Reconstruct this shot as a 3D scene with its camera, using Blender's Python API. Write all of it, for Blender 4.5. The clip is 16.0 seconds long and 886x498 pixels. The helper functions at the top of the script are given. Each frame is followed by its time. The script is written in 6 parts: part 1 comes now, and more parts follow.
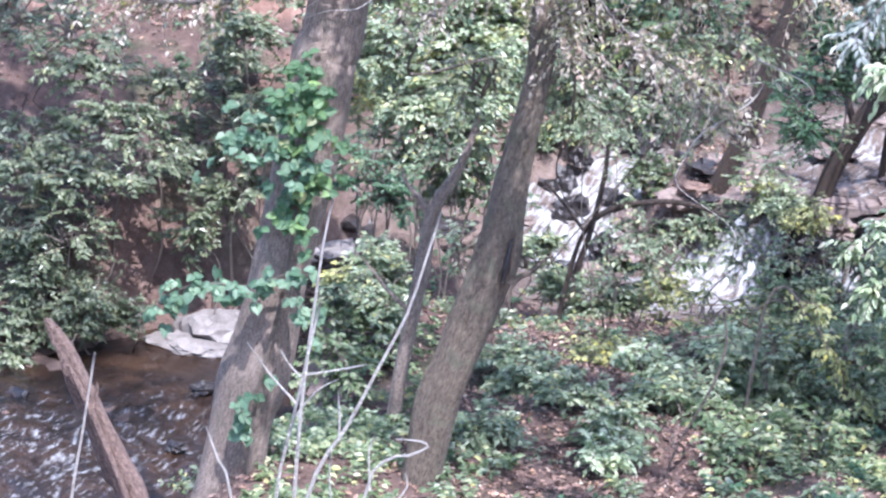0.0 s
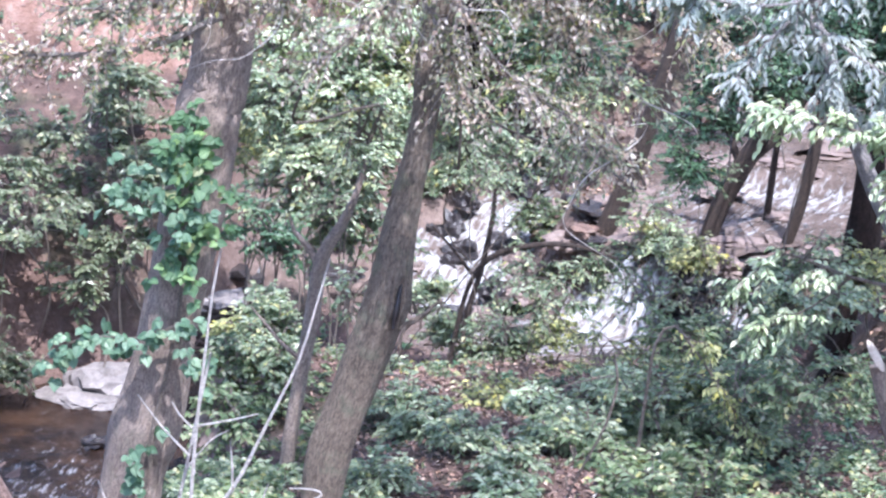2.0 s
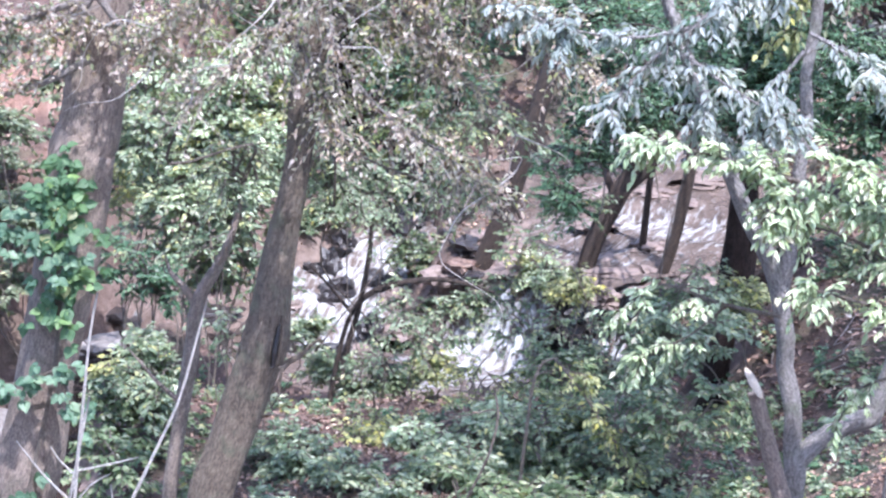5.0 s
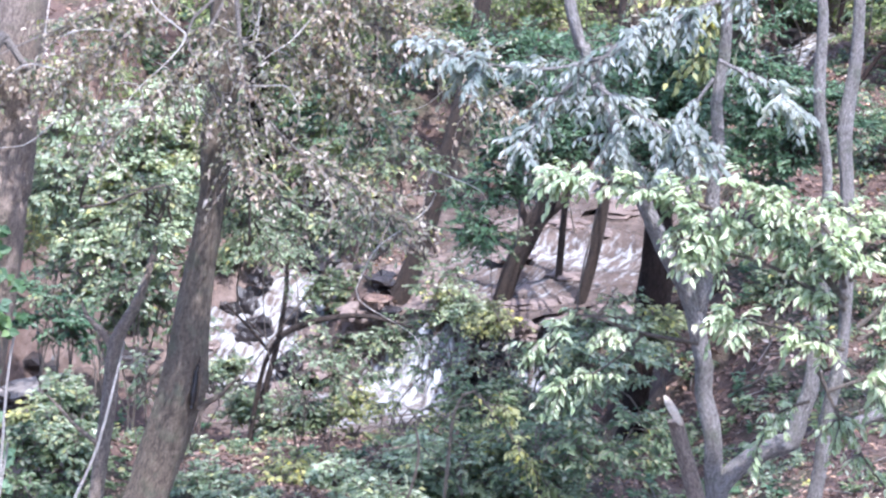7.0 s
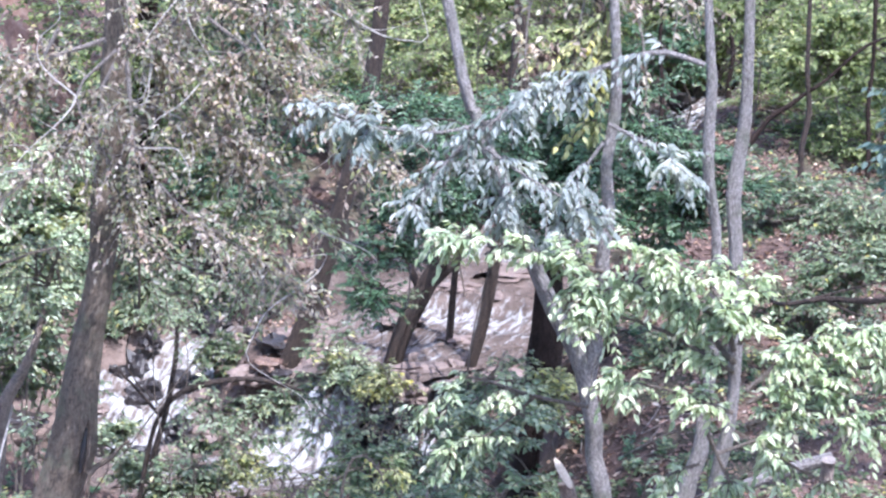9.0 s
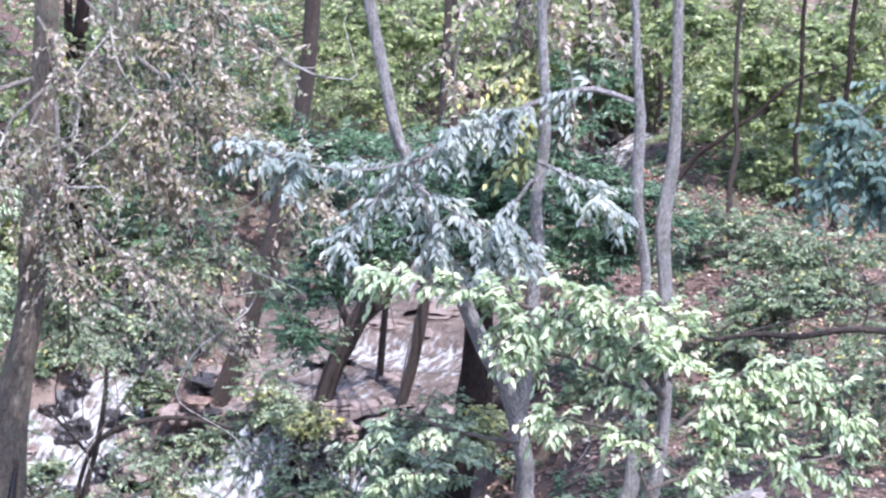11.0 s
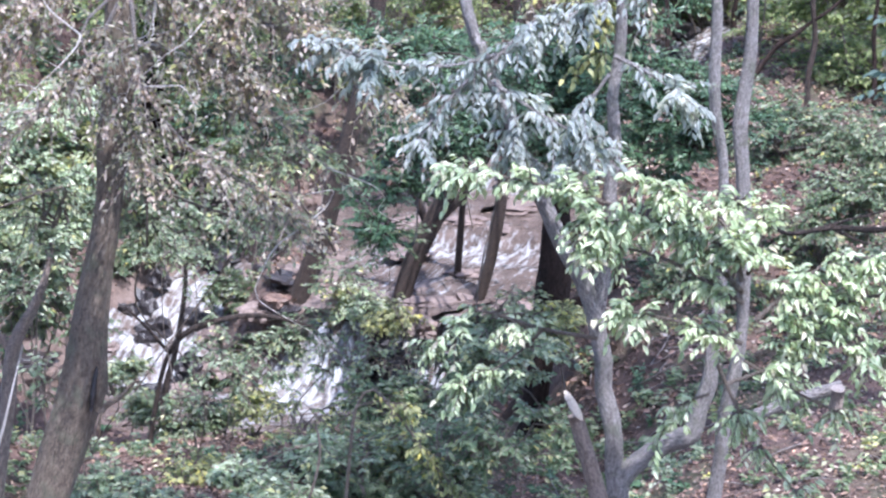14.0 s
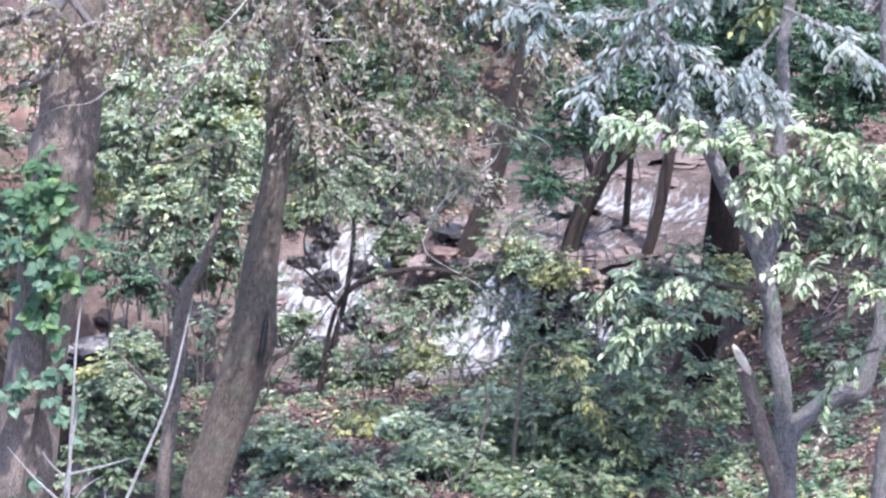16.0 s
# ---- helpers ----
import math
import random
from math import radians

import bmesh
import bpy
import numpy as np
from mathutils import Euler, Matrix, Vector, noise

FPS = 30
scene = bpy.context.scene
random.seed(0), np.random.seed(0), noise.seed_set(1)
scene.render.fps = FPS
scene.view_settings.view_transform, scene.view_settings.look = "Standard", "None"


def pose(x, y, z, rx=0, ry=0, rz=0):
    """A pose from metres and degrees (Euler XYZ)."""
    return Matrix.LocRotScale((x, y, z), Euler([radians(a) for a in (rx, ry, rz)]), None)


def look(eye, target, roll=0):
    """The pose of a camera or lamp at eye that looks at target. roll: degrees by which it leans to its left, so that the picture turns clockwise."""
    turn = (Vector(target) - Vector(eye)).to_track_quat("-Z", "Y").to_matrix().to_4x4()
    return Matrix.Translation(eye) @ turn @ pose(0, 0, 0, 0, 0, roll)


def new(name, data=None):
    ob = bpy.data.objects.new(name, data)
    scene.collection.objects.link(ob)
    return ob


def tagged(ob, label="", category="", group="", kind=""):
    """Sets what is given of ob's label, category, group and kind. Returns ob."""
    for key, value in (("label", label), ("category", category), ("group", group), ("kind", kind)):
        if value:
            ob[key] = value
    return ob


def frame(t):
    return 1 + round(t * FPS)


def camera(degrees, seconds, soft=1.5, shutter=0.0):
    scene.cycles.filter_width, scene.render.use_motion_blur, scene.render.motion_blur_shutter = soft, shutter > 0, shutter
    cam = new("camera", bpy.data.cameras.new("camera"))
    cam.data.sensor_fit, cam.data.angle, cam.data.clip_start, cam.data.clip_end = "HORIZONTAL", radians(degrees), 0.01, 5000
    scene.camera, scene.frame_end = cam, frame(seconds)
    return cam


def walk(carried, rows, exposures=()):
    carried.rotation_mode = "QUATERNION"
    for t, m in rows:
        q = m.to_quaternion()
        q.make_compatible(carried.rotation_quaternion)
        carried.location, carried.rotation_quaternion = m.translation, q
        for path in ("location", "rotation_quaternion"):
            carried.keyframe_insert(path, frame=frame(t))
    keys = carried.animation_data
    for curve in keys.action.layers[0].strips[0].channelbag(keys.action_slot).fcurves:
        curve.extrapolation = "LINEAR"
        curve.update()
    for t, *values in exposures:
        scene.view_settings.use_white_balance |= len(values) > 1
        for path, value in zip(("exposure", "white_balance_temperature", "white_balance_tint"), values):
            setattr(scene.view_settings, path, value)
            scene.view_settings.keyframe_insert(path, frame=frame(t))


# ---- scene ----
# A creek with small falls in a wooded ravine, seen from the opposite bank through a long lens.
cam = camera(18.0, 16.0, soft=2.4)
EYE = (0.0, 0.0, 7.0)
# seconds and the camera's turn about x, y and z in degrees: it pans where it stands
ROWS = [
    (0.0, 75.400, -2.558, 7.285),
    (0.5, 75.728, -2.670, 6.672),
    (1.0, 76.076, -2.349, 5.925),
    (1.5, 76.310, -1.922, 5.334),
    (2.0, 76.444, -1.860, 4.764),
    (2.5, 76.520, -1.568, 3.997),
    (3.0, 76.596, -1.489, 3.346),
    (3.5, 76.698, -1.473, 3.068),
    (4.0, 76.854, -1.304, 2.705),
    (6.5, 77.850, -0.445, 0.609),
    (7.0, 78.000, 0.000, -0.000),
    (7.5, 78.271, -0.277, -0.563),
    (8.0, 78.602, -0.051, -1.238),
    (8.5, 78.965, -0.057, -1.747),
    (9.0, 79.300, -0.483, -2.188),
    (11.5, 80.240, -0.590, -3.940),
    (12.0, 80.369, -0.840, -4.136),
    (12.5, 80.238, -0.695, -4.135),
    (13.0, 79.150, -0.531, -3.467),
    (13.5, 78.657, -0.564, -3.042),
    (14.0, 77.950, 0.310, -2.190),
    (14.5, 77.019, 0.261, -1.781),
    (15.0, 77.070, 0.036, -1.153),
    (15.5, 77.061, 0.453, -0.442),
    (16.0, 77.033, 1.033, 1.169),
]
walk(cam, [(t, pose(*EYE, rx, ry, rz)) for t, rx, ry, rz in ROWS], [(0.0, 2.06, 5480.0, 16.0), (3.5, 2.13, 5480.0, 16.0), (7.0, 2.03, 5480.0, 16.0), (12.0, 1.96, 5480.0, 16.0), (14.5, 1.85, 5480.0, 16.0), (16.0, 1.84, 5480.0, 16.0)])

# ---- light ----
SUN = Vector((0.24, -0.42, 0.87)).normalized()
world = bpy.data.worlds.new("sky")
scene.world = world
world.use_nodes = True
wn = world.node_tree.nodes
sky = wn.new("ShaderNodeTexSky")
sky.sky_type = "NISHITA"
sky.sun_disc = False
sky.sun_elevation = math.asin(SUN.z)
sky.sun_rotation = math.atan2(SUN.x, SUN.y)
sky.air_density, sky.dust_density = 1.0, 2.0
wn["Background"].inputs[1].default_value = 0.15
world.node_tree.links.new(sky.outputs[0], wn["Background"].inputs[0])
sun = new("sun", bpy.data.lights.new("sun", "SUN"))
sun.data.energy, sun.data.angle, sun.data.color = 2.7, radians(0.6), (1.0, 0.95, 0.88)
sun.matrix_world = look(SUN * 60, (0, 0, 0))


# ---- materials ----
def nodes(name):
    m = bpy.data.materials.new(name)
    m.use_nodes = True
    t = m.node_tree
    return m, t, t.nodes["Principled BSDF"]


def add(t, kind, links=(), **values):
    n = t.nodes.new(kind)
    for k, v in values.items():
        if k == "operation":
            n.operation = v
        elif k == "attribute_name":
            n.attribute_name = v
        else:
            key = k.replace("_", " ")
            n.inputs[int(key[1:]) if key[0] == "i" and key[1:].isdigit() else key].default_value = v
    for src_socket, dst in links:
        t.links.new(src_socket, n.inputs[dst])
    return n


def ramp(t, fac, stops):
    n = t.nodes.new("ShaderNodeValToRGB")
    e = n.color_ramp.elements
    while len(e) < len(stops):
        e.new(0.5)
    for el, (p, c) in zip(e, stops):
        el.position, el.color = p, (*c, 1)
    t.links.new(fac, n.inputs[0])
    return n.outputs[0]


def mix(t, fac, a, b, blend="MIX"):
    n = t.nodes.new("ShaderNodeMix")
    n.data_type, n.blend_type = "RGBA", blend
    for sock, v in ((n.inputs[0], fac), (n.inputs[6], a), (n.inputs[7], b)):
        if isinstance(v, bpy.types.NodeSocket):
            t.links.new(v, sock)
        else:
            sock.default_value = v if isinstance(v, float) else (*v, 1)
    return n.outputs[2]


def coords(t):
    return t.nodes.new("ShaderNodeTexCoord").outputs["Object"]


def noise_of(t, vec, scale, detail=4.0, rough=0.6):
    return add(t, "ShaderNodeTexNoise", [(vec, "Vector")], Scale=scale, Detail=detail, Roughness=rough).outputs["Fac"]


def bump(t, bsdf, height, strength, dist):
    b = add(t, "ShaderNodeBump", [(height, "Height")], Strength=strength, Distance=dist)
    t.links.new(b.outputs[0], bsdf.inputs["Normal"])


def leaf_material(name, stops, glow=0.35, rough=0.45, blotch=30.0):
    """Leaves: each leaf its own shade, a blotchy blade, light that shines through."""
    m, t, b = nodes(name)
    rnd = t.nodes.new("ShaderNodeObjectInfo").outputs["Random"] if name in ("leaf_vine", "leaf_creeper") else t.nodes.new("ShaderNodeNewGeometry").outputs["Random Per Island"]
    col = ramp(t, rnd, stops)
    n = noise_of(t, coords(t), blotch, 2.0)
    col = mix(t, 0.35, col, ramp(t, n, [(0.3, (0.35, 0.35, 0.3)), (0.7, (1.0, 1.0, 1.0))]), "MULTIPLY")
    bough = noise_of(t, coords(t), 3.2, 2.0)
    col = mix(t, 0.8, col, ramp(t, bough, [(0.34, (0.58, 0.66, 0.62)), (0.5, (1.0, 1.0, 1.0)), (0.66, (1.22, 1.2, 1.1))]), "MULTIPLY")
    t.links.new(col, b.inputs["Base Color"])
    b.inputs["Roughness"].default_value = rough
    b.inputs["Specular IOR Level"].default_value = 0.5
    tr = t.nodes.new("ShaderNodeBsdfTranslucent")
    warm = mix(t, 1.0, col, (1.12, 1.18, 0.72), "MULTIPLY")
    t.links.new(warm, tr.inputs["Color"])
    ms = add(t, "ShaderNodeMixShader", [(b.outputs[0], 1), (tr.outputs[0], 2)], Fac=glow)
    t.links.new(ms.outputs[0], t.nodes["Material Output"].inputs["Surface"])
    return m


def bark_material(name, light, dark, scale=9.0, moss=0.0):
    """Ridged bark with furrows along the stem, and lichen patches."""
    m, t, b = nodes(name)
    o = add(t, "ShaderNodeAttribute", attribute_name="grain").outputs["Vector"]
    st = add(t, "ShaderNodeMapping", [(o, "Vector")], Scale=(scale * 4.2, scale * 4.2, scale * 1.5)).outputs[0]
    rid = noise_of(t, st, 1.6, 7.0, 0.75)
    fine = noise_of(t, add(t, "ShaderNodeMapping", [(o, "Vector")], Scale=(scale * 9, scale * 9, scale * 3.6)).outputs[0], 1.7, 4.0, 0.7)
    big = noise_of(t, o, 3.5, 4.0)
    col = ramp(t, rid, [(0.34, dark), (0.60, light)])
    col = mix(t, 0.75, col, ramp(t, fine, [(0.36, (0.45, 0.42, 0.40)), (0.62, (1.2, 1.18, 1.15))]), "MULTIPLY")
    col = mix(t, 0.45, col, ramp(t, big, [(0.3, (0.6, 0.57, 0.54)), (0.7, (1.15, 1.12, 1.08))]), "MULTIPLY")
    if moss:
        mo = ramp(t, noise_of(t, o, 6.0, 5.0, 0.7), [(0.52, (0, 0, 0)), (0.66, (moss, moss, moss))])
        col = mix(t, mo, col, (0.13, 0.14, 0.09))
    t.links.new(col, b.inputs["Base Color"])
    b.inputs["Roughness"].default_value = 0.9
    bump(t, b, rid, 1.0, 0.04)
    return m


def rock_material(name, light, dark, rough, scale=6.0):
    m, t, b = nodes(name)
    o = coords(t)
    n1, n2 = noise_of(t, o, scale, 6.0, 0.7), noise_of(t, o, scale * 7, 4.0)
    col = ramp(t, n1, [(0.35, dark), (0.62, light)])
    col = mix(t, 0.4, col, ramp(t, n2, [(0.35, (0.5, 0.5, 0.5)), (0.65, (1.1, 1.1, 1.1))]), "MULTIPLY")
    t.links.new(col, b.inputs["Base Color"])
    b.inputs["Roughness"].default_value = rough
    bump(t, b, n1, 0.5, 0.06)
    return m


LEAF_DARK = leaf_material("leaf_dark_green", [(0.0, (0.05, 0.10, 0.05)), (0.6, (0.09, 0.16, 0.085)), (1.0, (0.16, 0.235, 0.13))], 0.3, 0.45)
LEAF_MID = leaf_material("leaf_green", [(0.0, (0.08, 0.115, 0.06)), (0.5, (0.14, 0.185, 0.10)), (0.86, (0.24, 0.28, 0.16)), (0.94, (0.37, 0.36, 0.25)), (1.0, (0.46, 0.40, 0.10))], 0.35, 0.4)
LEAF_WOOD = leaf_material("leaf_woodland", [(0.0, (0.085, 0.115, 0.04)), (0.5, (0.20, 0.245, 0.10)), (0.85, (0.36, 0.40, 0.18)), (1.0, (0.55, 0.55, 0.30))], 0.5, 0.45)
LEAF_BANK = leaf_material("leaf_bank", [(0.0, (0.095, 0.12, 0.065)), (0.6, (0.175, 0.205, 0.12)), (0.92, (0.30, 0.32, 0.22)), (1.0, (0.38, 0.36, 0.18))], 0.3, 0.38)
LEAF_HERB = leaf_material("leaf_herb", [(0.0, (0.10, 0.14, 0.07)), (0.5, (0.18, 0.235, 0.115)), (0.82, (0.33, 0.37, 0.22)), (0.94, (0.50, 0.48, 0.33)), (1.0, (0.50, 0.46, 0.16))], 0.4, 0.5)
LEAF_VINE = leaf_material("leaf_vine", [(0.0, (0.06, 0.125, 0.055)), (0.75, (0.115, 0.20, 0.095)), (1.0, (0.21, 0.31, 0.10))], 0.4, 0.6)
LEAF_CREEPER = leaf_material("leaf_creeper", [(0.0, (0.075, 0.14, 0.08)), (0.8, (0.13, 0.21, 0.13)), (1.0, (0.24, 0.32, 0.20))], 0.35, 0.55)
LEAF_BLUE = leaf_material("leaf_blue_green", [(0.0, (0.14, 0.20, 0.185)), (1.0, (0.20, 0.27, 0.255))], 0.55, 0.8)
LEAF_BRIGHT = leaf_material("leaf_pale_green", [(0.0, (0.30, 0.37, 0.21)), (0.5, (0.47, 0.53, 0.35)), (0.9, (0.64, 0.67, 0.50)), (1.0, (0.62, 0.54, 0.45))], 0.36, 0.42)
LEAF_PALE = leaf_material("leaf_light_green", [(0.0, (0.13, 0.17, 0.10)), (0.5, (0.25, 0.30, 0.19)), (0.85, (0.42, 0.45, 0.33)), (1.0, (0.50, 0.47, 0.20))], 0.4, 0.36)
LEAF_YELLOW = leaf_material("leaf_yellowing", [(0.0, (0.18, 0.20, 0.10)), (0.5, (0.34, 0.35, 0.17)), (0.82, (0.54, 0.52, 0.28)), (1.0, (0.66, 0.58, 0.16))], 0.45)
LEAF_SILVER = leaf_material("leaf_silvery", [(0.0, (0.28, 0.305, 0.305)), (1.0, (0.50, 0.515, 0.52))], 0.45, 0.8)
LEAF_DRY = leaf_material("leaf_dried", [(0.0, (0.32, 0.22, 0.20)), (0.35, (0.64, 0.52, 0.49)), (0.72, (0.78, 0.69, 0.65)), (0.78, (0.24, 0.27, 0.18)), (0.93, (0.34, 0.37, 0.25)), (1.0, (0.5, 0.46, 0.2))], 0.6, 0.7)
LEAF_LITTER = leaf_material("leaf_litter", [(0.0, (0.10, 0.058, 0.046)), (0.5, (0.21, 0.13, 0.107)), (0.84, (0.31, 0.195, 0.15)), (0.93, (0.42, 0.25, 0.16)), (1.0, (0.60, 0.50, 0.43))], 0.1, 0.6)
BARK_BROWN = bark_material("bark_brown", (0.42, 0.335, 0.285), (0.19, 0.145, 0.12), 9.0, 0.3)
BARK_MOSSY = bark_material("bark_mossy", (0.25, 0.20, 0.155), (0.078, 0.058, 0.045), 8.0, 0.6)
BARK_GREY = bark_material("bark_grey", (0.43, 0.40, 0.395), (0.16, 0.142, 0.138), 13.0, 0.55)
# near-black bark: the canopy's shade is put into the colour
BARK_SHADE = bark_material("bark_shade", (0.050, 0.032, 0.026), (0.016, 0.010, 0.008), 8.0)
BARK_SHADE.node_tree.nodes["Principled BSDF"].inputs["Specular IOR Level"].default_value = 0.2
BARK_DARK = bark_material("bark_dark", (0.075, 0.05, 0.037), (0.02, 0.014, 0.011), 8.0)
TWIG = bark_material("twig_bark", (0.30, 0.25, 0.21), (0.14, 0.11, 0.09), 30.0)
PALE_TWIG = bark_material("pale_twig", (0.46, 0.41, 0.385), (0.24, 0.20, 0.18), 30.0)
DEAD_STALK = bark_material("dead_stalk", (0.84, 0.80, 0.76), (0.62, 0.56, 0.51), 30.0)
DEAD_WOOD = bark_material("dead_wood", (0.36, 0.25, 0.21), (0.10, 0.06, 0.05), 14.0)
OLD_CUT = rock_material("weathered_cut_wood", (0.26, 0.22, 0.20), (0.15, 0.12, 0.105), 0.85, 20.0)
CUT_WOOD = rock_material("cut_wood", (0.60, 0.50, 0.40), (0.44, 0.34, 0.26), 0.8, 20.0)
ROCK_PINK = rock_material("rock_pink", (0.23, 0.17, 0.145), (0.11, 0.078, 0.065), 0.6)
ROCK_PALE = rock_material("rock_pale", (0.25, 0.22, 0.205), (0.13, 0.11, 0.10), 0.75)
ROCK_BROWN = rock_material("rock_brown", (0.21, 0.135, 0.10), (0.075, 0.046, 0.036), 0.5)
ROCK_WET = rock_material("rock_wet", (0.042, 0.034, 0.033), (0.012, 0.010, 0.011), 0.36)


def ground_material():
    m, t, b = nodes("forest_soil")
    o = coords(t)
    n1, n2, n3 = noise_of(t, o, 0.9, 6.0), noise_of(t, o, 7.0, 6.0, 0.7), noise_of(t, o, 40.0, 4.0)
    soil = ramp(t, n2, [(0.3, (0.042, 0.025, 0.019)), (0.5, (0.09, 0.053, 0.041)), (0.7, (0.14, 0.088, 0.069))])
    green = ramp(t, n2, [(0.35, (0.03, 0.045, 0.018)), (0.65, (0.08, 0.10, 0.04))])
    soil = mix(t, ramp(t, n1, [(0.5, (0, 0, 0)), (0.62, (0.55, 0.55, 0.55))]), soil, green)
    clay = ramp(t, n2, [(0.3, (0.14, 0.072, 0.046)), (0.5, (0.235, 0.135, 0.10)), (0.68, (0.33, 0.225, 0.18))])
    steep = add(t, "ShaderNodeSeparateXYZ", [(t.nodes.new("ShaderNodeNewGeometry").outputs["Normal"], 0)]).outputs[2]
    st = ramp(t, steep, [(0.62, (1, 1, 1)), (0.82, (0, 0, 0))])
    st = mix(t, 1.0, st, add(t, "ShaderNodeAttribute", attribute_name="clay").outputs["Color"], "MULTIPLY")
    col = mix(t, st, soil, clay)
    bed = add(t, "ShaderNodeAttribute", attribute_name="bed").outputs["Fac"]
    stone = ramp(t, n2, [(0.3, (0.09, 0.06, 0.047)), (0.6, (0.19, 0.14, 0.118))])
    col = mix(t, bed, col, stone)
    col = mix(t, 0.5, col, ramp(t, n3, [(0.3, (0.5, 0.5, 0.5)), (0.7, (1.15, 1.15, 1.15))]), "MULTIPLY")
    t.links.new(col, b.inputs["Base Color"])
    b.inputs["Roughness"].default_value = 0.95
    bump(t, b, n2, 0.7, 0.08)
    return m


def water_material():
    """Clear, tea-brown water; white where it tumbles, and painted white for sky glints in the pool."""
    m, t, b = nodes("creek_water")
    o = coords(t)
    foam_glint_in = add(t, "ShaderNodeAttribute", attribute_name="foam").outputs["Fac"]
    flow = t.nodes.new("ShaderNodeUVMap").outputs[0]
    sc = add(t, "ShaderNodeMapping", [(flow, "Vector")], Scale=(9.0, 2.2, 1.0)).outputs[0]
    n = noise_of(t, sc, 2.0, 6.0, 0.7)
    streak = add(t, "ShaderNodeMapRange", [(n, 0)])
    streak.inputs[3].default_value, streak.inputs[4].default_value = -1.15, 1.15
    s = add(t, "ShaderNodeMath", [(streak.outputs[0], 0), (foam_glint_in, 1)], operation="ADD").outputs[0]
    fm = ramp(t, s, [(0.22, (0, 0, 0)), (0.72, (0.92, 0.92, 0.92))])
    deep = add(t, "ShaderNodeAttribute", attribute_name="deep").outputs["Fac"]
    bedn = noise_of(t, o, 3.0, 5.0, 0.65)
    sand = ramp(t, bedn, [(0.3, (0.064, 0.047, 0.039)), (0.65, (0.145, 0.110, 0.094))])
    tea = ramp(t, bedn, [(0.35, (0.016, 0.010, 0.008)), (0.7, (0.045, 0.024, 0.013))])
    t.links.new(mix(t, deep, sand, tea), b.inputs["Base Color"])
    b.inputs["Roughness"].default_value = 0.14
    b.inputs["IOR"].default_value = 1.33
    gloss = add(t, "ShaderNodeMapRange", [(deep, 0)])
    gloss.inputs[3].default_value, gloss.inputs[4].default_value = 0.14, 1.0
    t.links.new(gloss.outputs[0], b.inputs["Specular IOR Level"])
    white = add(t, "ShaderNodeBsdfPrincipled", Roughness=0.6)
    white.inputs["Base Color"].default_value = (0.45, 0.455, 0.46, 1)
    ms = add(t, "ShaderNodeMixShader", [(fm, 0), (b.outputs[0], 1), (white.outputs[0], 2)])
    t.links.new(ms.outputs[0], t.nodes["Material Output"].inputs["Surface"])
    w = noise_of(t, o, 7.0, 5.0, 0.6)
    bump(t, b, w, 0.9, 0.10)
    bump(t, white, n, 0.8, 0.06)
    return m


SOIL, WATER = ground_material(), water_material()


# ---- meshes ----
class Soup:
    """Collects points and faces of one mesh."""

    def __init__(self):
        self.v, self.f, self.g, self.n, self.leaf = [], [], [], 0, []

    def put(self, v, f, grain=None):
        self.v.append(np.asarray(v, float).reshape(-1, 3))
        self.g.append(self.v[-1] if grain is None else grain)
        self.f.append((np.asarray(f) + self.n).tolist())
        self.n += len(self.v[-1])

    def mesh(self, name, material, smooth=True):
        if self.leaf:
            put_leaves(self, *(np.concatenate(q) for q in zip(*self.leaf)))
        me = bpy.data.meshes.new(name)
        me.from_pydata(np.concatenate(self.v).tolist(), [], [q for block in self.f for q in block])
        me.materials.append(material)
        if smooth:
            me.polygons.foreach_set("use_smooth", [True] * len(me.polygons))
            me.attributes.new("grain", "FLOAT_VECTOR", "POINT").data.foreach_set("vector", np.concatenate(self.g).ravel())
        me.update()
        return me


def thing(name, at, label, category, group="", kind=""):
    ob = new(name)
    ob.location = at
    ob.empty_display_size = 0.1
    return tagged(ob, label, category, group, kind)


def part(name, soup, material, parent, label="", smooth=True):
    me = soup.mesh(name, material, smooth)
    ob = new(name, me)
    base, up = Vector(), parent
    while up:
        base += up.location
        up = up.parent
    if parent:
        me.transform(Matrix.Translation(-base))
        ob.parent = parent
    return tagged(ob, label)


def trunk_of(ob):
    return next(c for c in ob.children if c.name.startswith("trunk"))


def smooth_path(pts, step):
    """A Catmull-Rom line through rows of any width, one point every step metres."""
    p = np.asarray(pts, float)
    if len(p) == 2:
        p = np.vstack([p[0], (p[0] + p[1]) / 2, p[1]])
    q = np.vstack([2 * p[0] - p[1], p, 2 * p[-1] - p[-2]])
    out = []
    for i in range(1, len(q) - 2):
        n = max(2, int(np.linalg.norm(q[i + 1][:3] - q[i][:3]) / step))
        for s in np.arange(n) / n:
            a, b, c, d = q[i - 1 : i + 3]
            out.append(0.5 * (2 * b + (c - a) * s + (2 * a - 5 * b + 4 * c - d) * s * s + (3 * b - a - 3 * c + d) * s**3))
    out.append(p[-1])
    return np.array(out)


